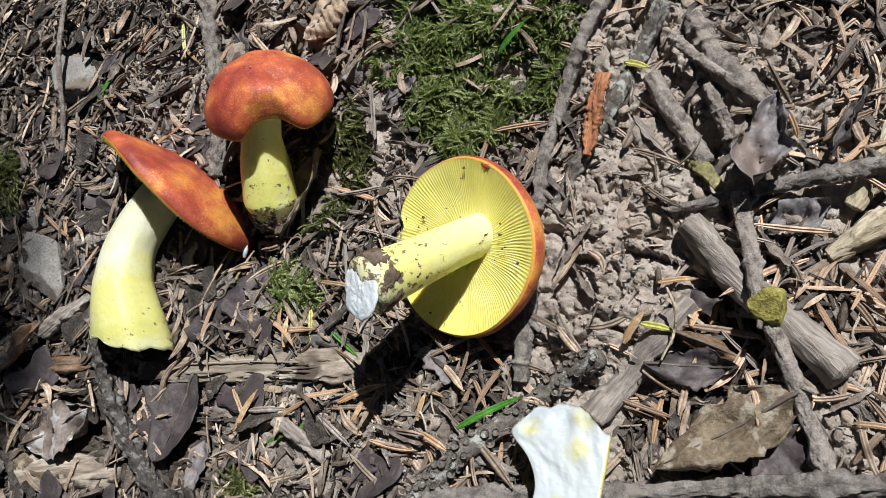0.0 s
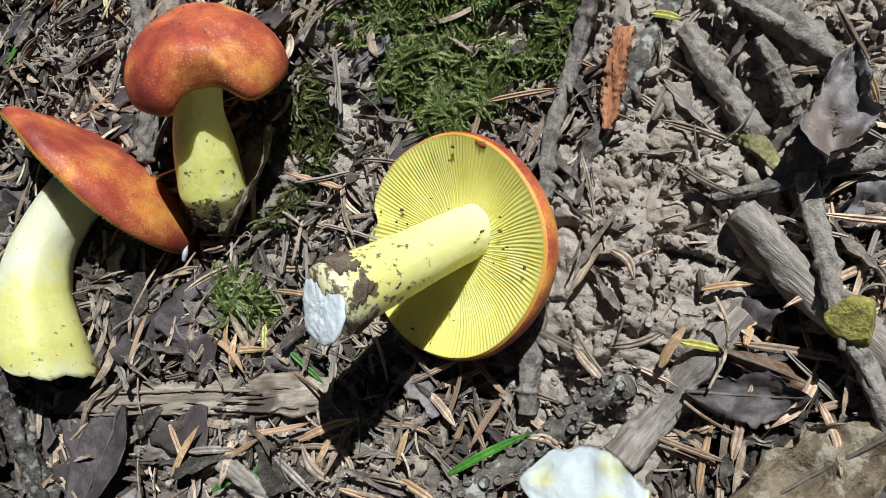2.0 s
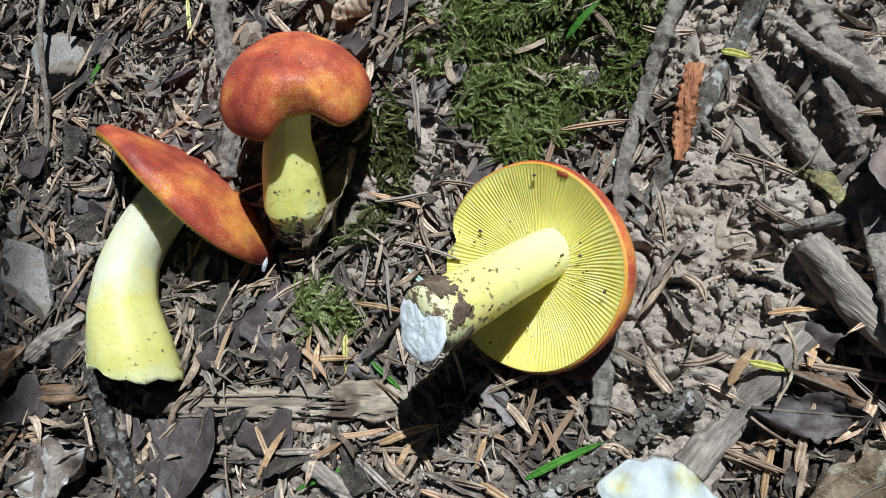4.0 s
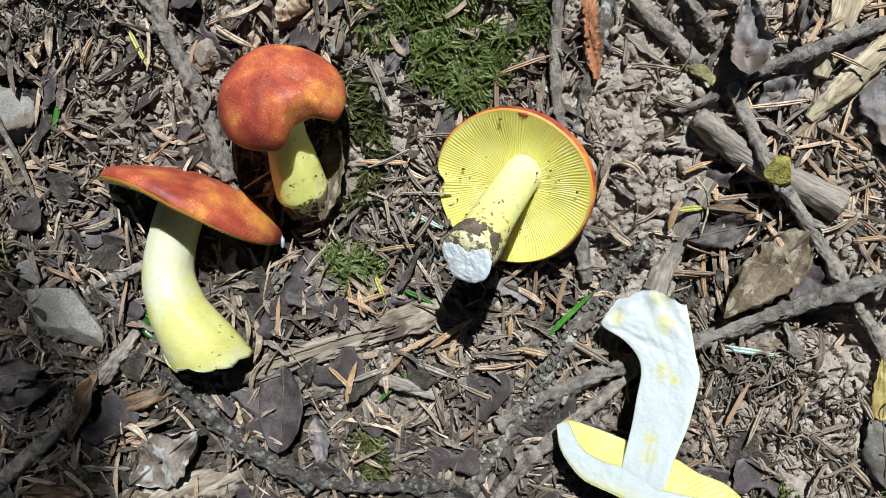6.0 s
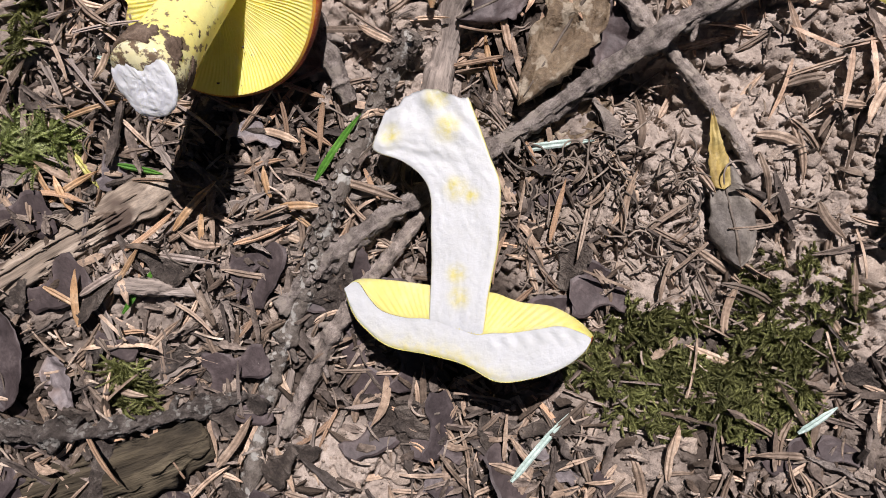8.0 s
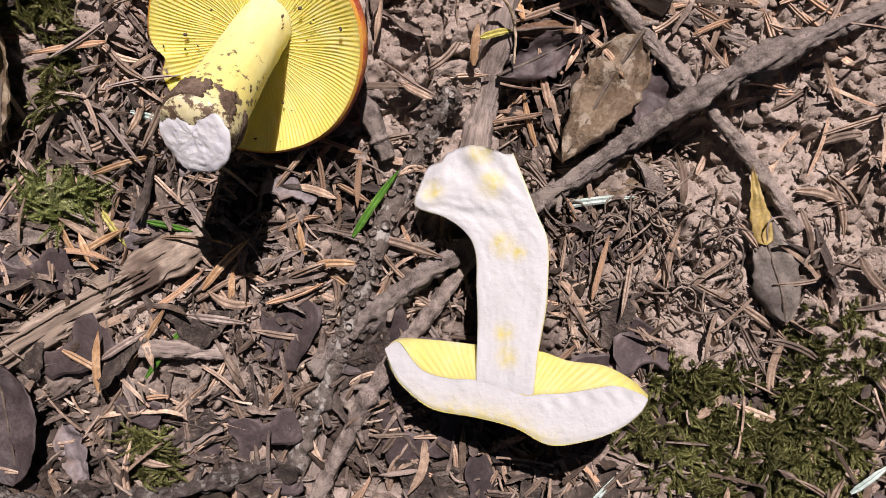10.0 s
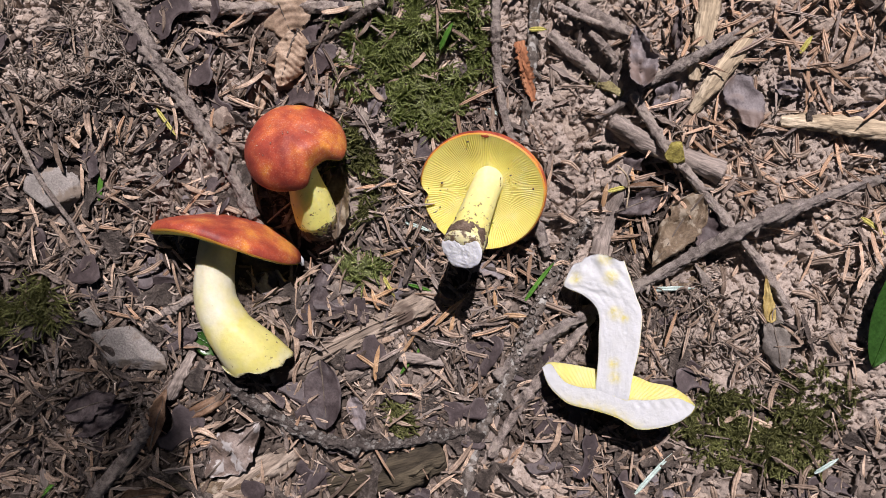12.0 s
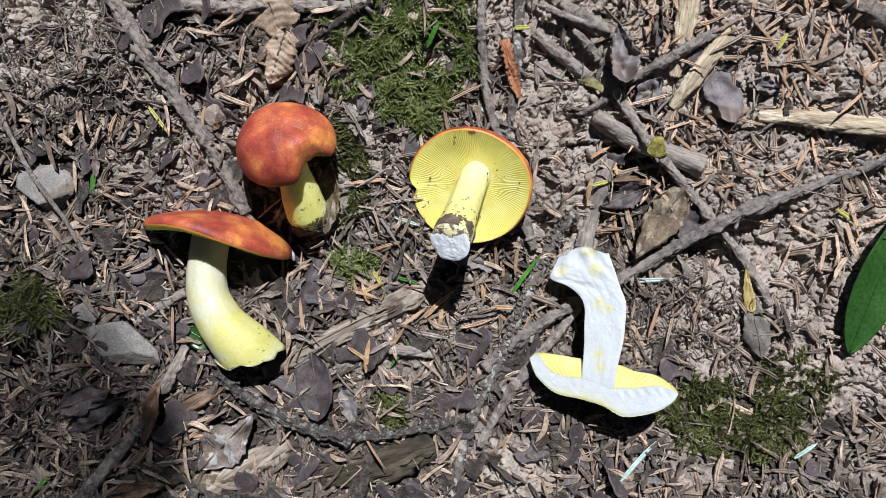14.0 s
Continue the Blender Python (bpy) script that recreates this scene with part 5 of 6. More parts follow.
leaf("dead_leaf", "brown leaf with white mould on it", (-0.1763, -0.1412), (-0.1441, -0.1056), 34, LEAF_MOULD, 4, shape=0.8, bend=0.3, cup=0.35, k=70, torn=0.5, wave=0.004)
leaf("dead_leaf", "dark purplish leaf in the shaded litter", (-0.2503, -0.1200), (-0.2186, -0.1000), 22, LEAF_DARK, 4, k=71, torn=0.5, rib=None, wave=0.003)
leaf("dead_leaf", "dark brown leaf curled against a mushroom stem", (-0.1082, -0.0038), (-0.1035, 0.0373), 22, LEAF_OLIVE, 8, bend=0.35, cup=0.9, roll=-18, k=72, torn=0.2)
leaf("dead_leaf", "grey skeleton of a dead leaf in the moss", (-0.0935, 0.0642), (-0.0852, 0.0818), 15, LEAF_GREY, 4, k=73, torn=0.6)
leaf("dead_leaf", "small pale tan leaf scrap", (-0.2521, 0.0394), (-0.2418, 0.0560), 8, LEAF_TAN, 4, k=74, torn=0.5)
leaf("dead_leaf", "rust-brown curled leaf scrap", (-0.1756, 0.0513), (-0.1659, 0.0561), 9, LEAF_BROWN, 4, cup=0.9, k=75)
leaf("dead_leaf", "tan leaf scrap beside a cap", (-0.1537, 0.0608), (-0.1499, 0.0779), 7, LEAF_TAN, 4, cup=0.7, k=76)
leaf("dead_leaf", "dark scrap of a dead leaf on soil", (-0.1351, 0.1059), (-0.1170, 0.1131), 10, LEAF_DARK, 2, k=77, torn=0.6)
leaf("dead_leaf", "dark dead leaf among needles", (0.1587, 0.0774), (0.1785, 0.0790), 14, LEAF_DARK, 3, k=78, torn=0.5)
leaf("dead_leaf", "curled grey-brown leaf scrap", (0.1226, 0.0893), (0.1391, 0.0864), 12, LEAF_GREY, 4, k=79, cup=0.8, torn=0.5)
leaf("dead_leaf", "dark purplish leaf with a torn orange edge", (-0.2560, -0.1085), (-0.2250, -0.0960), 20, LEAF_DARK, 5, k=81, torn=0.25, wave=0.002, full=0.55)
leaf("dead_leaf", "dark flat leaf beside the oval leaf", (-0.0985, -0.0930), (-0.0900, -0.1130), 14, LEAF_GREY, 3, k=82, torn=0.3, rib=None, full=0.6)
leaf("dead_leaf", "brown dead leaf in shade", (-0.2256, -0.1548), (-0.1932, -0.1479), 14, LEAF_BROWN, 4, k=80, torn=0.3)

# ---------------------------------------------------------------- stones
stone("flat grey limestone lying in the litter", (-0.2629, 0.0183), 15, 17.5, 7, 15, 1.3, lift=3)
stone("long flat pale grey stone", (-0.2223, -0.0700), 23, 10.5, 6, -22, 2.1, lift=2)
stone("small grey pebble by the moss", (-0.1151, 0.0742), 5, 5.6, 4.5, 20, 3.4)
stone("small stone coated with earth", (-0.1703, 0.0599), 7, 6, 5, 0, 4.2, CLOD)
stone("small brown stone in litter", (-0.2428, -0.0539), 8, 6, 5, 0, 5.1)

stone("yellow crusted lump of lichen on a stick", (0.0744, 0.0518), 6.6, 5.0, 5.2, -20, 7.7, BUD, 12.5, "lichen_lump")["category"] = "lichen"

# ---------------------------------------------------------------- needles
def needle_mesh(name, bend, k, material, width=0.001, length=1.0, droop=0.0):
    """A flat fir needle along x, length long, with a groove along its face, a blunt foot and a point."""
    v, f = [], []
    n = 6
    for i in range(n + 1):
        u = i / n
        w = width * min(1, 0.45 + 5 * u, 0.12 + 3.2 * (1 - u))
        y0 = bend * 0.01 * math.sin(math.pi * u) / (1 if length == 1.0 else 1 / length * 0.02)
        z0 = -droop * (2 * u - 1) ** 2
        for y, z in ((-w, 0.0001), (-w * 0.5, 0.00055), (0, 0.0002), (w * 0.5, 0.00055), (w, 0.0001), (0, -0.00025)):
            v.append((u * length, y0 + y, z + z0))
    for i in range(n):
        for j in range(6):
            b = (j + 1) % 6
            f.append((i * 6 + j, (i + 1) * 6 + j, (i + 1) * 6 + b, i * 6 + b))
    f += [tuple(range(6)), tuple(reversed(range(n * 6, n * 6 + 6)))]
    return mesh_of(name, v, f, material, False)


def needle_from(label, a, b, width, material, lift=4.0, name="fir_needle", group="", bend=0.03):
    p, q = gz(a, lift), gz(b, lift)
    d = q - p
    me = needle_mesh(name, bend, 0, material, width * 0.0005, d.length, 0.0008)
    ob = new(name, me)
    ob.matrix_basis = Matrix.Translation(p) @ d.to_track_quat("X", "Z").to_matrix().to_4x4()
    return tagged(ob, label, "needle", group)


needle_from("fresh green fir needle", (-0.0021, -0.0334), (0.0134, -0.0112), 2.4, NEEDLE_GREEN, 6)
needle_from("bright green needle among brown ones", (-0.0706, -0.0788), (-0.0575, -0.0608), 2.0, NEEDLE_GREEN, 6)
needle_from("yellow-green needle by the cap", (-0.1361, -0.0307), (-0.1216, -0.0272), 3.0, NEEDLE_GREEN, 5)
needle_from("bright green blade on the moss", (-0.0558, 0.1026), (-0.0489, 0.1162), 2.6, NEEDLE_GREEN, 9)
needle_from("pale bluish needle on the soil", (0.0656, -0.0244), (0.0909, -0.0215), 2.6, NEEDLE_PALE, 4)
needle_from("pale bluish needle at the moss edge", (0.1561, -0.1165), (0.1676, -0.1072), 2.4, NEEDLE_PALE, 6)
needle_from("pale green needle under the upturned cap", (-0.0714, 0.0075), (-0.0566, 0.0029), 2.2, NEEDLE_PALE, 4)
needle_from("pale green needle on the soil", (-0.0289, 0.0739), (-0.0157, 0.0659), 2.0, NEEDLE_PALE, 4)
needle_from("yellowing needle in the litter", (-0.2040, 0.0620), (-0.1937, 0.0479), 2.2, NEEDLE_YELLOW, 5)
needle_from("dark green needle in the litter", (-0.2371, 0.0116), (-0.2331, 0.0320), 3.0, NEEDLE_GREEN, 4)
needle_from("yellow needle on a dark stick", (0.0405, 0.0300), (0.0510, 0.0330), 2.4, NEEDLE_YELLOW, 8)
needle_from("yellow needle in the litter", (0.1345, 0.1062), (0.1398, 0.1153), 2.6, NEEDLE_YELLOW, 6)
needle_from("yellow needle on soil", (-0.0077, 0.1162), (0.0019, 0.1167), 2.6, NEEDLE_YELLOW, 6)
needle_from("tan needle on soil", (0.1728, 0.0218), (0.1847, 0.0123), 2.6, NEEDLE_YELLOW, 4)
needle_from("green needle in the litter", (-0.2687, -0.1588), (-0.2570, -0.1442), 2.2, NEEDLE_GREEN, 6)
needle_from("whitish mouldy splinter by the moss", (0.0637, -0.1372), (0.0835, -0.1140), 2.6, NEEDLE_PALE, 5)
BROAD = ((-0.0839, -0.0122, -0.0627, -0.0056), (-0.0930, -0.0402, -0.0743, -0.0294), (-0.0524, -0.0504, -0.0359, -0.0336), (-0.0636, -0.0562, -0.0760, -0.0743), (-0.0436, -0.0586, -0.0417, -0.0430), (-0.0138, -0.0421, -0.0002, -0.0422), (-0.0125, -0.0446, -0.0028, -0.0512), (-0.0179, -0.0393, -0.0197, -0.0286), (-0.0839, -0.0428, -0.0886, -0.0309), (-0.0908, -0.0383, -0.0940, -0.0274), (-0.0954, -0.0686, -0.0797, -0.0796), (-0.0845, -0.0828, -0.0824, -0.0622), (0.0390, 0.0455, 0.0502, 0.0528), (0.0546, 0.0372, 0.0533, 0.0485), (0.0590, 0.0410, 0.0565, 0.0516), (0.0594, -0.0040, 0.0551, 0.0154), (0.0540, 0.0038, 0.0523, 0.0139), (0.0381, 0.0213, 0.0398, 0.0344), (0.0530, 0.1151, 0.0591, 0.1086))
for i, (xa, ya, xb, yb) in enumerate(BROAD):
    needle_from("broad tan fir needle lying over the litter", (xa, ya), (xb, yb), 1.9 + 0.4 * (i % 3), NEEDLE_TAN, 5 + i % 3, group="broad tan needles", bend=0.05)
needle_from("pale grey needle over the litter", (-0.0573, -0.0590), (-0.0378, -0.0620), 2.6, NEEDLE_GREY, 6)
needle_from("pale grey needle over the litter", (-0.0827, -0.0715), (-0.0680, -0.0625), 2.4, NEEDLE_GREY, 6)
needle_from("green needle near shadow", (-0.0683, -0.0276), (-0.0554, -0.0312), 2.0, NEEDLE_GREEN, 4)
needle_from("yellow needle upright by the moss", (-0.0834, -0.0236), (-0.0759, -0.0355), 2.4, NEEDLE_YELLOW, 5)

kinds = [needle_mesh("fir_needle", b, i, m, w, 1.0, d) for i, (b, m, w, d) in enumerate(((0.02, NEEDLE, 0.00095, 0.0004), (-0.1, NEEDLE, 0.0008, 0.001), (0.14, NEEDLE, 0.001, 0.0), (0.03, NEEDLE_GREY, 0.00085, 0.0006), (-0.05, NEEDLE, 0.00105, -0.0004), (0.07, NEEDLE_GREY, 0.0007, 0.0005)))]
KEEP_OFF = ((-26, 28, 33), (-116, 5, 10), (-150, -8, 16), (-134, -14, 12), (-172, -8, 18), (-172, -35, 12), (-160, -58, 14), (-145, -68, 13), (48, -80, 24), (48, -55, 11), (46, -35, 11), (36, -20, 15))
MOSS_AREAS = (((-0.0690, 0.1028), 0.044, 0.037, 0, 3100, MOSS, "bright green feathery moss cushion", 2.9), ((-0.0619, 0.0722), 0.022, 0.016, 0, 700, MOSS, "lower lobe of green feathery moss", 3.6), ((-0.1009, 0.0337), 0.012, 0.03, 10, 380, MOSS_DARK, "thin patch of moss by the caps", 3.5), ((-0.0939, -0.0187), 0.014, 0.009, -20, 240, MOSS, "small green moss tuft in the litter", 5.0), ((0.1261, -0.0998), 0.044, 0.023, 0, 1600, MOSS_DARK, "flattened olive-green moss patch on soil", 2.6), ((0.1551, -0.0768), 0.024, 0.018, 0, 260, MOSS_DARK, "thin olive moss at the patch edge", 2.2), ((-0.2780, -0.0470), 0.022, 0.017, 0, 480, MOSS_DARK, "shaded dark green moss tuft", 6.0), ((-0.0705, -0.1039), 0.009, 0.011, 0, 160, MOSS_DARK, "tiny dark moss tuft in the litter", 4.5))


for a, b, c in KEEP_OFF:
    keep_clear(a * 0.001, b * 0.001, c)


def mossy(x, y):
    w = 0
    for (cx, cy), rx, ry, turn, *_ in MOSS_AREAS:
        w = np.maximum(w, blob(x, y, cx, cy, rx, ry, turn))
    return w


def scatter(count, soil_share, moss_share, seed, area=(-0.36, 0.27, -0.22, 0.21)):
    """Places on the floor (x, y, z), dense in litter and sparse on bare soil and moss."""
    r = np.random.default_rng(seed)
    n = count * 8
    x, y = r.uniform(area[0], area[1], n), r.uniform(area[2], area[3], n)
    q = 1 - (1 - soil_share) * soil_mask(x, y)
    q *= 1 - (1 - moss_share) * mossy(x, y)
    q *= 0.35 + 1.1 * value_noise(x * 38, y * 38, 77)
    ok = (r.uniform(0, 1, n) < q) & ~is_clear(x, y)
    x, y = x[ok][:count], y[ok][:count]
    return np.stack([x, y, ground_z(x, y)], -1)


def soil_places(count, seed, east=0.25):
    r = np.random.default_rng(seed)
    n = count * 12
    x, y = r.uniform(-0.33, east, n), r.uniform(-0.2, 0.19, n)
    ok = (soil_mask(x, y) > r.uniform(0.1, 0.9, n)) & ~is_clear(x, y)
    x, y = x[ok][:count], y[ok][:count]
    return np.stack([x, y, ground_z(x, y)], -1)


r = np.random.default_rng(21)
for x, y, z in np.vstack([scatter(185, 0.08, 0.2, 5, (-0.24, 0.1, -0.13, 0.13)), scatter(110, 0.25, 0.2, 6, (0.06, 0.2, 0.03, 0.15))]):
    length = r.uniform(0.012, 0.026)
    ob = new("fir_needle", kinds[int(r.integers(len(kinds)))])
    ob.matrix_basis = Matrix.Translation((x, y, z + r.uniform(0.002, 0.0045))) @ pose(0, 0, 0, r.normal(0, 25), r.normal(0, 9), r.uniform(0, 360)) @ Matrix.Diagonal((length, 1, 1, 1))
    tagged(ob, "dry brown fir needle in the litter", "needle", "fir needles")


def needle_chunks(places, seed, lo, hi, span=(0.009, 0.022), wide=(0.75, 1.1)):
    r = np.random.default_rng(seed)
    out = []
    forms = [np.array([tuple(v.co) for v in k.vertices]) for k in kinds]
    faces = [tuple(p.vertices) for p in kinds[0].polygons if len(p.vertices) == 4]
    for x, y, z in places:
        v = forms[int(r.integers(len(forms)))] * (r.uniform(*span), r.uniform(*wide), 1)
        m = np.array(Matrix.Translation((x, y, z + r.uniform(lo, hi) * 0.001)) @ pose(0, 0, 0, r.normal(0, 30), r.normal(0, 8), r.uniform(0, 360)))
        out.append((v @ m[:3, :3].T + m[:3, 3], faces))
    return out


joined("needle_litter", needle_chunks(scatter(5000, 0.16, 0.3, 8), 31, 0.3, 4.2, (0.01, 0.023), (0.9, 1.6)), NEEDLES, "scattered dry brown fir needles", "needle litter", False)
joined("needle_drift", needle_chunks(scatter(800, 0.2, 0.2, 14, (0.05, 0.25, 0.0, 0.2)), 35, 1.5, 5.5, (0.014, 0.027), (0.9, 1.4)), NEEDLES_TAN, "drift of pale tan fir needles", "needle litter", False)
joined("fine_litter", needle_chunks(scatter(6500, 0.25, 0.3, 9), 32, 0.5, 4.5, (0.003, 0.011), (0.2, 0.5)), FIBRES, "thin grey and tan splinters and stalk fibres", "litter", False)

# ---------------------------------------------------------------- wood splinters and bark scraps, one by one
def scrap_mesh(name, length, wide, thick, k, material):
    """A weathered splinter with ragged ends along x."""
    n = 10
    v, f = [], []
    for i in range(n + 1):
        u = i / n
        w = wide * 0.5 * (0.55 + 0.45 * math.sin(math.pi * min(1, u * 1.3 + 0.12))) * (1 + 0.9 * float(fbm(np.array(u * 6 + k), np.array(k * 1.0), 3, k)))
        z = thick * (1 + 0.6 * float(fbm(np.array(u * 3 + k), np.array(9.0), 2, k)))
        y = wide * 0.5 * float(fbm(np.array(u * 2 + k), np.array(3.0), 2, k + 3))
        x = length * (u - 0.5)
        j = 0.12 * length if i in (0, n) else 0
        s = -1 if i == 0 else 1
        for a, b, c in ((-1, 0.45, 0.3), (-0.85, 0.95, -0.4), (0, 0.75, 0.6), (0.8, 1.0, -0.2), (1, 0.4, 0.2), (0, -0.3, 0)):
            v.append((x + s * j * c, y + a * w, b * z))
    for i in range(n):
        for j in range(6):
            b = (j + 1) % 6
            f.append((i * 6 + j, (i + 1) * 6 + j, (i + 1) * 6 + b, i * 6 + b))
    f += [tuple(range(6)), tuple(reversed(range(n * 6, n * 6 + 6)))]
    return mesh_of(name, v, f, material, False)


SCRAPS = (("wood_splinter", "weathered grey wood splinter in the litter", "wood", DEADWOOD, 0.018, 0.0028, 0.0014), ("wood_splinter", "weathered grey wood splinter in the litter", "wood", DEADWOOD, 0.026, 0.0034, 0.0016), ("bark_scrap", "dark brown scrap of bark in the litter", "bark", TWIG_DARK, 0.013, 0.006, 0.0012), ("bark_scrap", "dark brown scrap of bark in the litter", "bark", LEAF_DARK, 0.016, 0.008, 0.0009), ("bark_scrap", "grey-brown scrap of bark in the litter", "bark", TWIG, 0.02, 0.0055, 0.0014), ("twig_bit", "short broken piece of grey twig", "twig", TWIG, 0.022, 0.0028, 0.002), ("bark_scrap", "grey-brown scrap of dead leaf and bark", "bark", LEAF_GREY, 0.014, 0.0085, 0.0008))
forms = [(scrap_mesh(s[0], s[4], s[5], s[6], 3 * i + 1, s[3]), s) for i, s in enumerate(SCRAPS)]
r = np.random.default_rng(33)
for x, y, z in scatter(240, 0.06, 0.05, 34, (-0.3, 0.22, -0.17, 0.17)):
    me, s = forms[int(r.integers(len(forms)))]
    ob = new(s[0], me)
    q = r.uniform(0.7, 1.35)
    ob.matrix_basis = Matrix.Translation((x, y, z + r.uniform(0.001, 0.003))) @ pose(0, 0, 0, r.normal(0, 14), r.normal(0, 7), r.uniform(0, 360)) @ Matrix.Diagonal((q, r.uniform(0.8, 1.25), 1, 1))
    tagged(ob, s[1], s[2], s[0].replace("_", " ") + "s in the litter")

# ---------------------------------------------------------------- chips, crumbs, rootlets
def chip_chunks(places, seed, lo, hi):
    """Irregular flakes of bark and leaf, five to eight sides, slightly domed."""
    r = np.random.default_rng(seed)
    out = []
    n = 7
    for x, y, z in places:
        a = np.sort(r.uniform(0, 2 * math.pi, n))
        s = r.uniform(lo, hi)
        q = s * r.uniform(0.55, 1.0, n)
        st = r.uniform(1.2, 4.0)
        th = r.uniform(0.0004, 0.0014)
        top = np.stack([q * np.cos(a) * st, q * np.sin(a) / math.sqrt(st), np.full(n, th)], -1)
        v = np.vstack([top, top * (0.96, 0.96, 0) - (0, 0, th * 0.3), [(0, 0, th * r.uniform(1.2, 2.2))], [(0, 0, -th * 0.6)]])
        f = []
        for j in range(n):
            b = (j + 1) % n
            f += [(j, b, 2 * n), (n + b, n + j, 2 * n + 1), (j, n + j, n + b), (j, n + b, b)]
        m = np.array(Matrix.Translation((x, y, z + r.uniform(0.0003, 0.0026))) @ pose(0, 0, 0, r.normal(0, 16), r.normal(0, 16), r.uniform(0, 360)))
        out.append((v @ m[:3, :3].T + m[:3, 3], f))
    return out


r = np.random.default_rng(37)
dark = [f for f in forms if f[1][3] in (LEAF_DARK, TWIG_DARK)]
for x, y, z in np.vstack([scatter(80, 0.5, 0.0, 38, (-0.3, -0.1, -0.08, 0.14)), scatter(100, 0.5, 0.0, 39, (-0.2, 0.1, -0.17, -0.06))]):
    me, s = dark[int(r.integers(len(dark)))]
    ob = new(s[0], me)
    q = r.uniform(0.8, 1.5)
    ob.matrix_basis = Matrix.Translation((x, y, z + r.uniform(0.002, 0.004))) @ pose(0, 0, 0, r.normal(0, 16), r.normal(0, 8), r.uniform(0, 360)) @ Matrix.Diagonal((q, q * r.uniform(0.9, 1.4), 1, 1))
    tagged(ob, s[1], s[2], s[0].replace("_", " ") + "s in the litter")

def shred_chunks(places, seed, span, wide):
    """Flat torn fibres and splinters of rotten wood and bark."""
    r = np.random.default_rng(seed)
    bases = [np.array([tuple(v.co) for v in scrap_mesh("shred", 1.0, 1.0, 1.0, 50 + 7 * i, None).vertices]) for i in range(9)]
    quads = [tuple(p.vertices) for p in forms[0][0].polygons if len(p.vertices) == 4]
    out = []
    for x, y, z in places:
        w = r.uniform(*wide)
        v = bases[int(r.integers(9))] * (r.uniform(*span), w, w * 0.45)
        m = np.array(Matrix.Translation((x, y, z + r.uniform(0.0004, 0.0034))) @ pose(0, 0, 0, r.normal(0, 22), r.normal(0, 8), r.uniform(0, 360)))
        out.append((v @ m[:3, :3].T + m[:3, 3], quads))
    return out


joined("wood_shreds", shred_chunks(scatter(3000, 0.07, 0.12, 15), 43, (0.007, 0.024), (0.0012, 0.0036)), SHRED, "torn grey-brown shreds of wood and bark", "wood litter", False)
joined("bark_chips", chip_chunks(scatter(3600, 0.06, 0.15, 12), 41, 0.0008, 0.0036), CHIP, "dark scraps of bark, leaf and rotten wood", "bark litter", False)
joined("humus_flakes", chip_chunks(scatter(3000, 0.1, 0.1, 13), 42, 0.001, 0.003), HUMUS, "black-brown humus flakes between the needles", "humus", False)


def crumb_chunks(places, seed, lo, hi, cuts, sink=0.35):
    """Angular lumps of dry soil: balls broken by flat faces, with a grainy skin."""
    ico = bmesh.new()
    bmesh.ops.create_icosphere(ico, subdivisions=cuts, radius=1)
    base = np.array([v.co for v in ico.verts])
    tri = np.array([[v.index for v in f.verts] for f in ico.faces])
    ico.free()
    r = np.random.default_rng(seed)
    out = []
    for x, y, z in places:
        s = lo + (hi - lo) * r.uniform() ** 2.2
        n = r.standard_normal((11, 3))
        n /= np.linalg.norm(n, axis=1)[:, None]
        v = np.min(np.where(base @ n.T > 0.12, r.uniform(0.5, 0.95, 11) / np.maximum(base @ n.T, 0.12), 1.25), axis=1)
        for f, w in ((3.0, 0.1), (7, 0.07), (13, 0.05), (21, 0.035)):
            d = r.standard_normal((2, 3))
            v = v + w * np.sin(f * base @ d[0] + r.uniform(0, 6)) * np.cos(f * base @ d[1] + r.uniform(0, 6))
        v = base * v[:, None] * s * (r.uniform(0.8, 1.5), r.uniform(0.7, 1.2), r.uniform(0.5, 0.9))
        a = r.uniform(0, 6.28)
        v = v @ np.array(((math.cos(a), math.sin(a), 0), (-math.sin(a), math.cos(a), 0), (0, 0, 1)))
        out.append((v + (x, y, z + s * sink), tri))
    return out


joined("soil_clods", crumb_chunks(soil_places(210, 50), 55, 0.0018, 0.0062, 4, -0.1), CLOD, "lumpy clods of dry grey-brown soil", "soil")
joined("soil_crumbs", crumb_chunks(soil_places(2300, 51), 52, 0.0005, 0.0024, 3, 0.1), CLOD, "grey-brown crumbs of dry soil", "soil")
joined("soil_grains", crumb_chunks(soil_places(9000, 56), 57, 0.0003, 0.0009, 1, 0.3), CLOD, "fine grains of dry soil", "soil")
joined("scattered_crumbs", crumb_chunks(scatter(2200, 1.0, 0.4, 53), 54, 0.0006, 0.0026, 2), CLOD, "soil crumbs strewn over the litter", "soil")


def rootlet_chunks(count, seed, cx, cy, rx, ry):
    r = np.random.default_rng(seed)
    out = []
    for i in range(count):
        x, y = cx + r.normal(0, rx), cy + r.normal(0, ry)
        if is_clear(x, y):
            continue
        a, turn = r.uniform(0, 2 * math.pi), r.normal(0, 0.55)
        step = r.uniform(0.0015, 0.004)
        pts = []
        z = float(ground_z(x, y)) + r.uniform(0.001, 0.006)
        for j in range(5):
            pts.append((x, y, z + r.normal(0, 0.0008)))
            x, y, a = x + step * math.cos(a), y + step * math.sin(a), a + turn
        v, f = tube(pts, [0.0004, 0.00028], 5, 10, 0.0, i, ends=False)
        out.append((v, f))
    return out


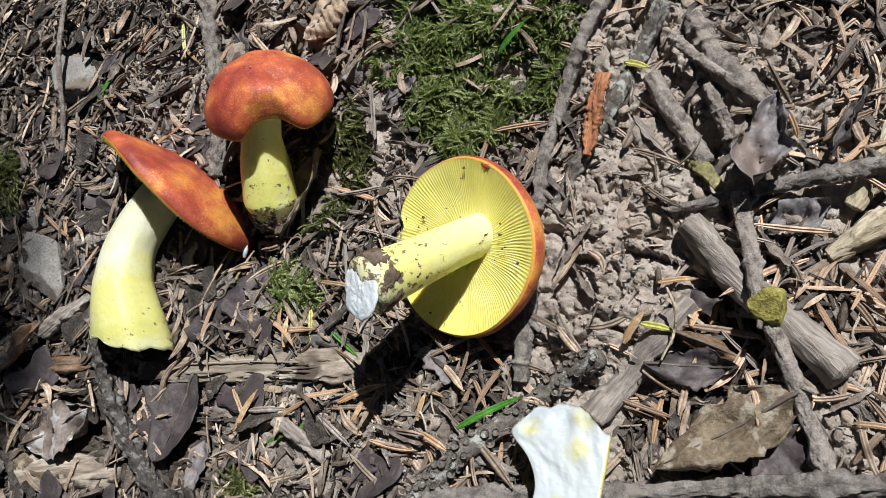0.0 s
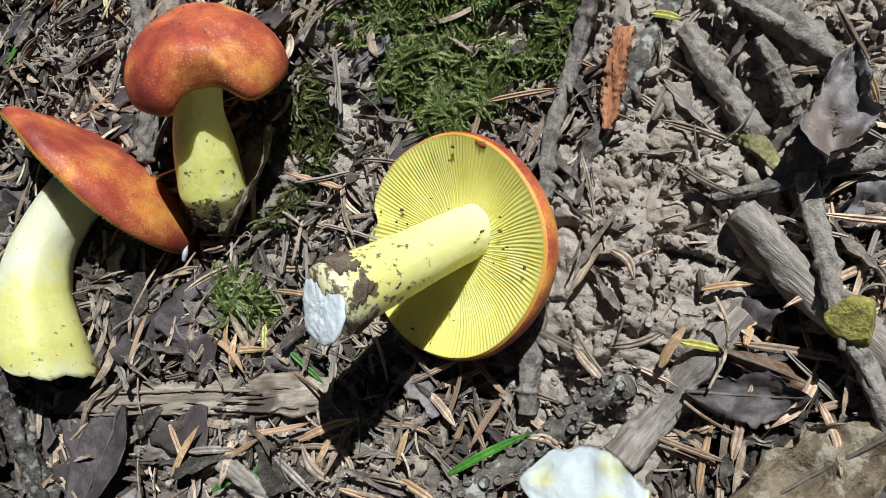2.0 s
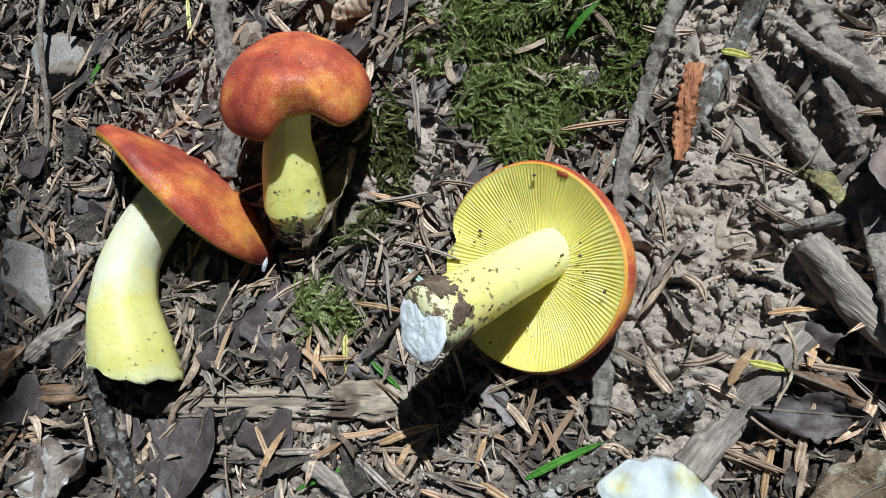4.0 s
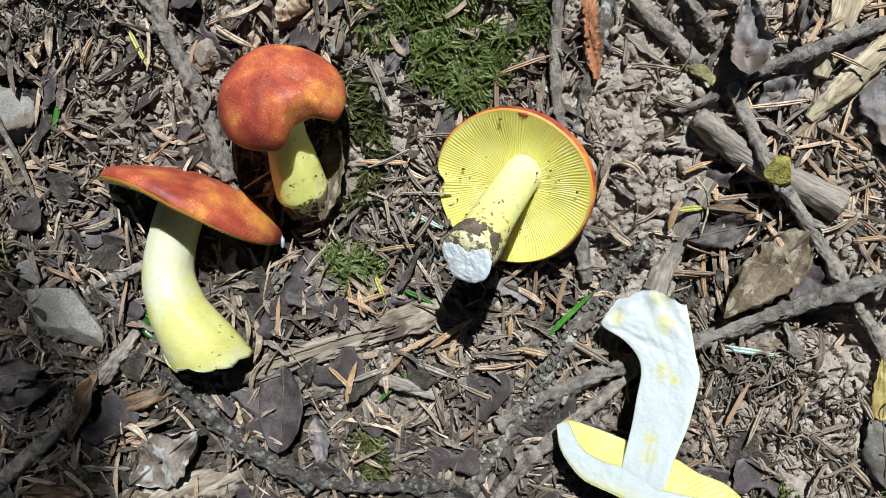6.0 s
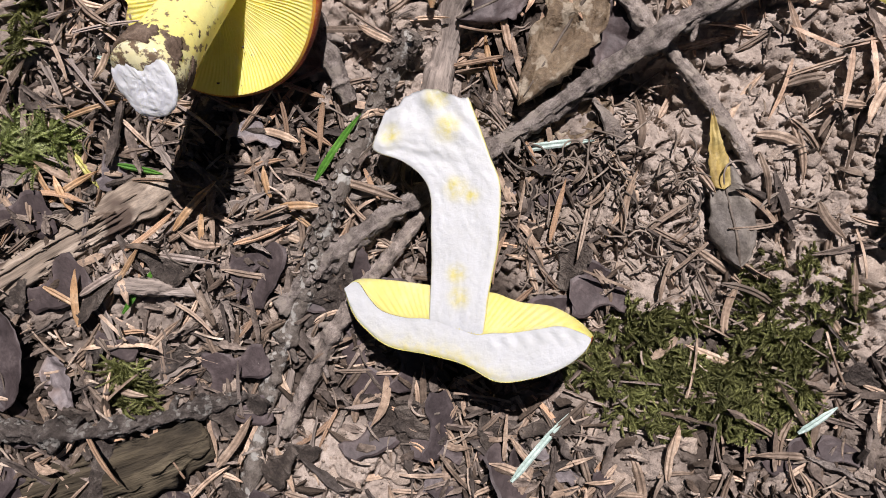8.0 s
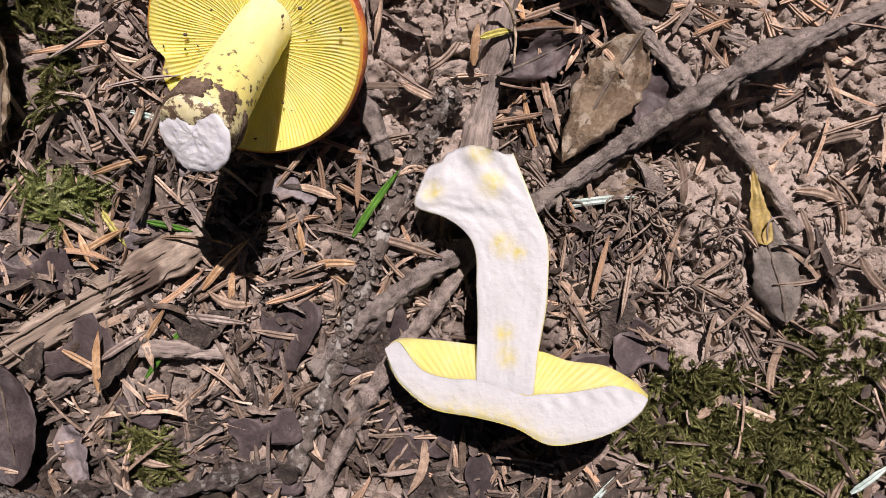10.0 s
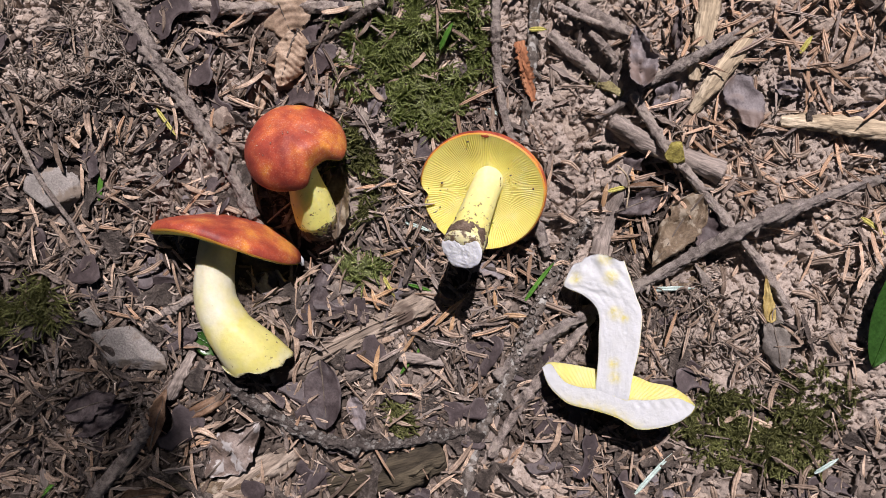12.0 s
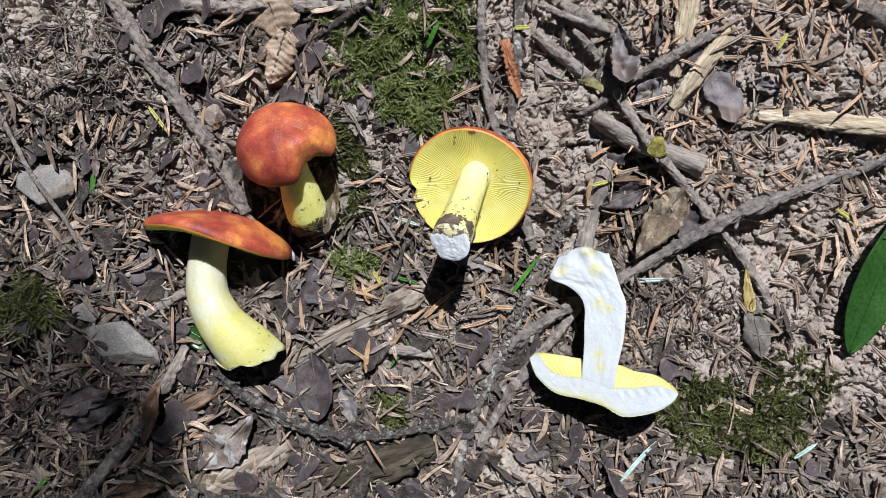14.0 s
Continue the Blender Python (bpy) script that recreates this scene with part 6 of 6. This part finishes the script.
(fx, fy) = (-0.2389, 0.0814)
joined("rootlets", rootlet_chunks(420, 61, fx, fy, 0.03, 0.025) + rootlet_chunks(200, 62, 0.09, -0.03, 0.02, 0.02) + rootlet_chunks(260, 63, -0.05, 0.0, 0.13, 0.09), FIBRE, "curled grey rootlets and stalk fibres", "rootlets")

# ---------------------------------------------------------------- moss
def moss_patch(label, cx, cy, rx, ry, turn, count, material, tall, seed):
    """A cushion of leafy strands that bend over, with gaps and an uneven edge."""
    r = np.random.default_rng(seed)
    xs, ys = cx + r.uniform(-1.5, 1.5, count * 8) * rx, cy + r.uniform(-1.5, 1.5, count * 8) * ry
    ok = (blob(xs, ys, cx, cy, rx, ry, turn) * (0.1 + 1.7 * value_noise(xs * 90, ys * 90, seed) * (0.3 + 1.3 * value_noise(xs * 260, ys * 260, seed + 3))) > r.uniform(0.3, 0.95, count * 8)) & ~is_clear(xs, ys)
    xs, ys = xs[ok][:count], ys[ok][:count]
    m, n = len(xs), 15
    zs = ground_z(xs, ys)
    t = np.linspace(0, 1, n)[None, :]
    length = tall * 0.001 * r.uniform(0.7, 2.4, (m, 1))
    a = (9 * value_noise(xs * 55, ys * 55, seed + 7) + r.normal(0, 1.1, m))[:, None]
    bend = r.uniform(0.85, 1.7, (m, 1)) * (0.3 + 1.15 * t)
    px, pz = np.cumsum(np.sin(bend), 1) / n * length, np.cumsum(np.cos(np.minimum(bend, 1.75)), 1) / n * length
    side = r.normal(0, 0.35, (m, 1)) * t * t * length
    c = np.stack([xs[:, None] + px * np.cos(a) - side * np.sin(a), ys[:, None] + px * np.sin(a) + side * np.cos(a), zs[:, None] + 0.0008 + pz], -1)
    d = np.gradient(c, axis=1)
    d /= np.linalg.norm(d, axis=2)[:, :, None]
    lw = (0.00021 * r.uniform(0.8, 1.4, (m, 1)))[:, :, None]
    q = (0.0017 * r.uniform(0.7, 1.4, (m, 1)) * (1 - 0.55 * t))[:, :, None]
    sprays = []
    for s in range(5):
        ph = s * 1.2566 + np.arange(n)[None, :] * 1.1 + a
        u = np.cross(d, np.stack([np.cos(ph), np.sin(ph), np.full(ph.shape, 0.3)], -1))
        u /= np.linalg.norm(u, axis=2)[:, :, None] + 1e-9
        w = np.cross(u, d)
        sprays.append(np.stack([c - w * lw, c + u * q * 0.3 - w * lw * 1.3 + d * q * 0.4, c + (u * 0.72 + d * 0.85) * q, c + u * q * 0.3 + w * lw * 1.3 + d * q * 0.4], 2))
    vs = np.stack(sprays, 2).reshape(-1, 3)
    fs = np.arange(len(vs)).reshape(-1, 4)
    me = mesh_of("moss_patch", vs.tolist(), fs.tolist(), material)
    return tagged(new("moss_patch", me), label, "moss", kind="stuff")


for i, ((cx, cy), rx, ry, turn, count, mat, label, tall) in enumerate(MOSS_AREAS):
    moss_patch(label, cx, cy, rx, ry, turn, count, mat, tall, 70 + i)


# ---------------------------------------------------------------- unseen young spruce, added so its bough shades a corner of the floor
def spruce():
    r = np.random.default_rng(81)
    root = thing("added_shade_spruce", "unseen young spruce added so that its low bough shades the litter", "tree")
    # shade caster: hung up-sun of the corner, always out of view
    aim = Vector((-0.304, -0.17, 0)) + SUN_FROM * 1.5
    base = Vector((-1.5, aim.y - 0.1, -0.1))
    v, f = tube([base, base + Vector((0.02, 0, 1.0)), base + Vector((0.0, 0.03, 3.2))], [0.055, 0.045, 0.015], 14, 60, 0.12, 5)
    part("trunk", mesh_of("trunk", v, f), TWIG, root)
    stem_pts = [base + Vector((0, 0, 1.2)), aim + Vector((-0.6, -0.05, 0.06)), aim + Vector((-0.12, -0.02, 0.0)), aim + Vector((0.1, 0.01, -0.02))]
    v, f = tube(stem_pts, [0.012, 0.008, 0.004, 0.002], 8, 50, 0.1, 3)
    part("bough", mesh_of("bough", v, f), TWIG, root)
    c = spline(stem_pts, 60)
    vs, fs, o = [], [], 0
    for i in range(26, 60):
        for side in (-1, 1):
            d = Vector((0.35, side * 0.9, r.normal(0, 0.12))).normalized()
            length = 0.14 * min(1, (61 - i) / 14) * r.uniform(0.6, 1.1)
            for q in np.linspace(0.05, 1, 24):
                at = Vector(c[i]) + d * length * q
                for k in range(3):
                    e = (d * 0.8 + Vector(r.normal(0, 0.7, 3))).normalized() * 0.015
                    w = e.cross(Vector((0, 0, 1))).normalized() * 0.0007
                    up = Vector((0, 0, 0.0006))
                    vs += [at - w, at + w, at + e + w * 0.4, at + e - w * 0.4, at + up, at + e * 0.9 + up]
                    fs += [(o, o + 1, o + 2, o + 3), (o, o + 4, o + 5, o + 3), (o + 4, o + 1, o + 2, o + 5)]
                    o += 6
    part("foliage", mesh_of("foliage", vs, fs), NEEDLE_GREEN, root, "dense green needles of the added spruce")


spruce()
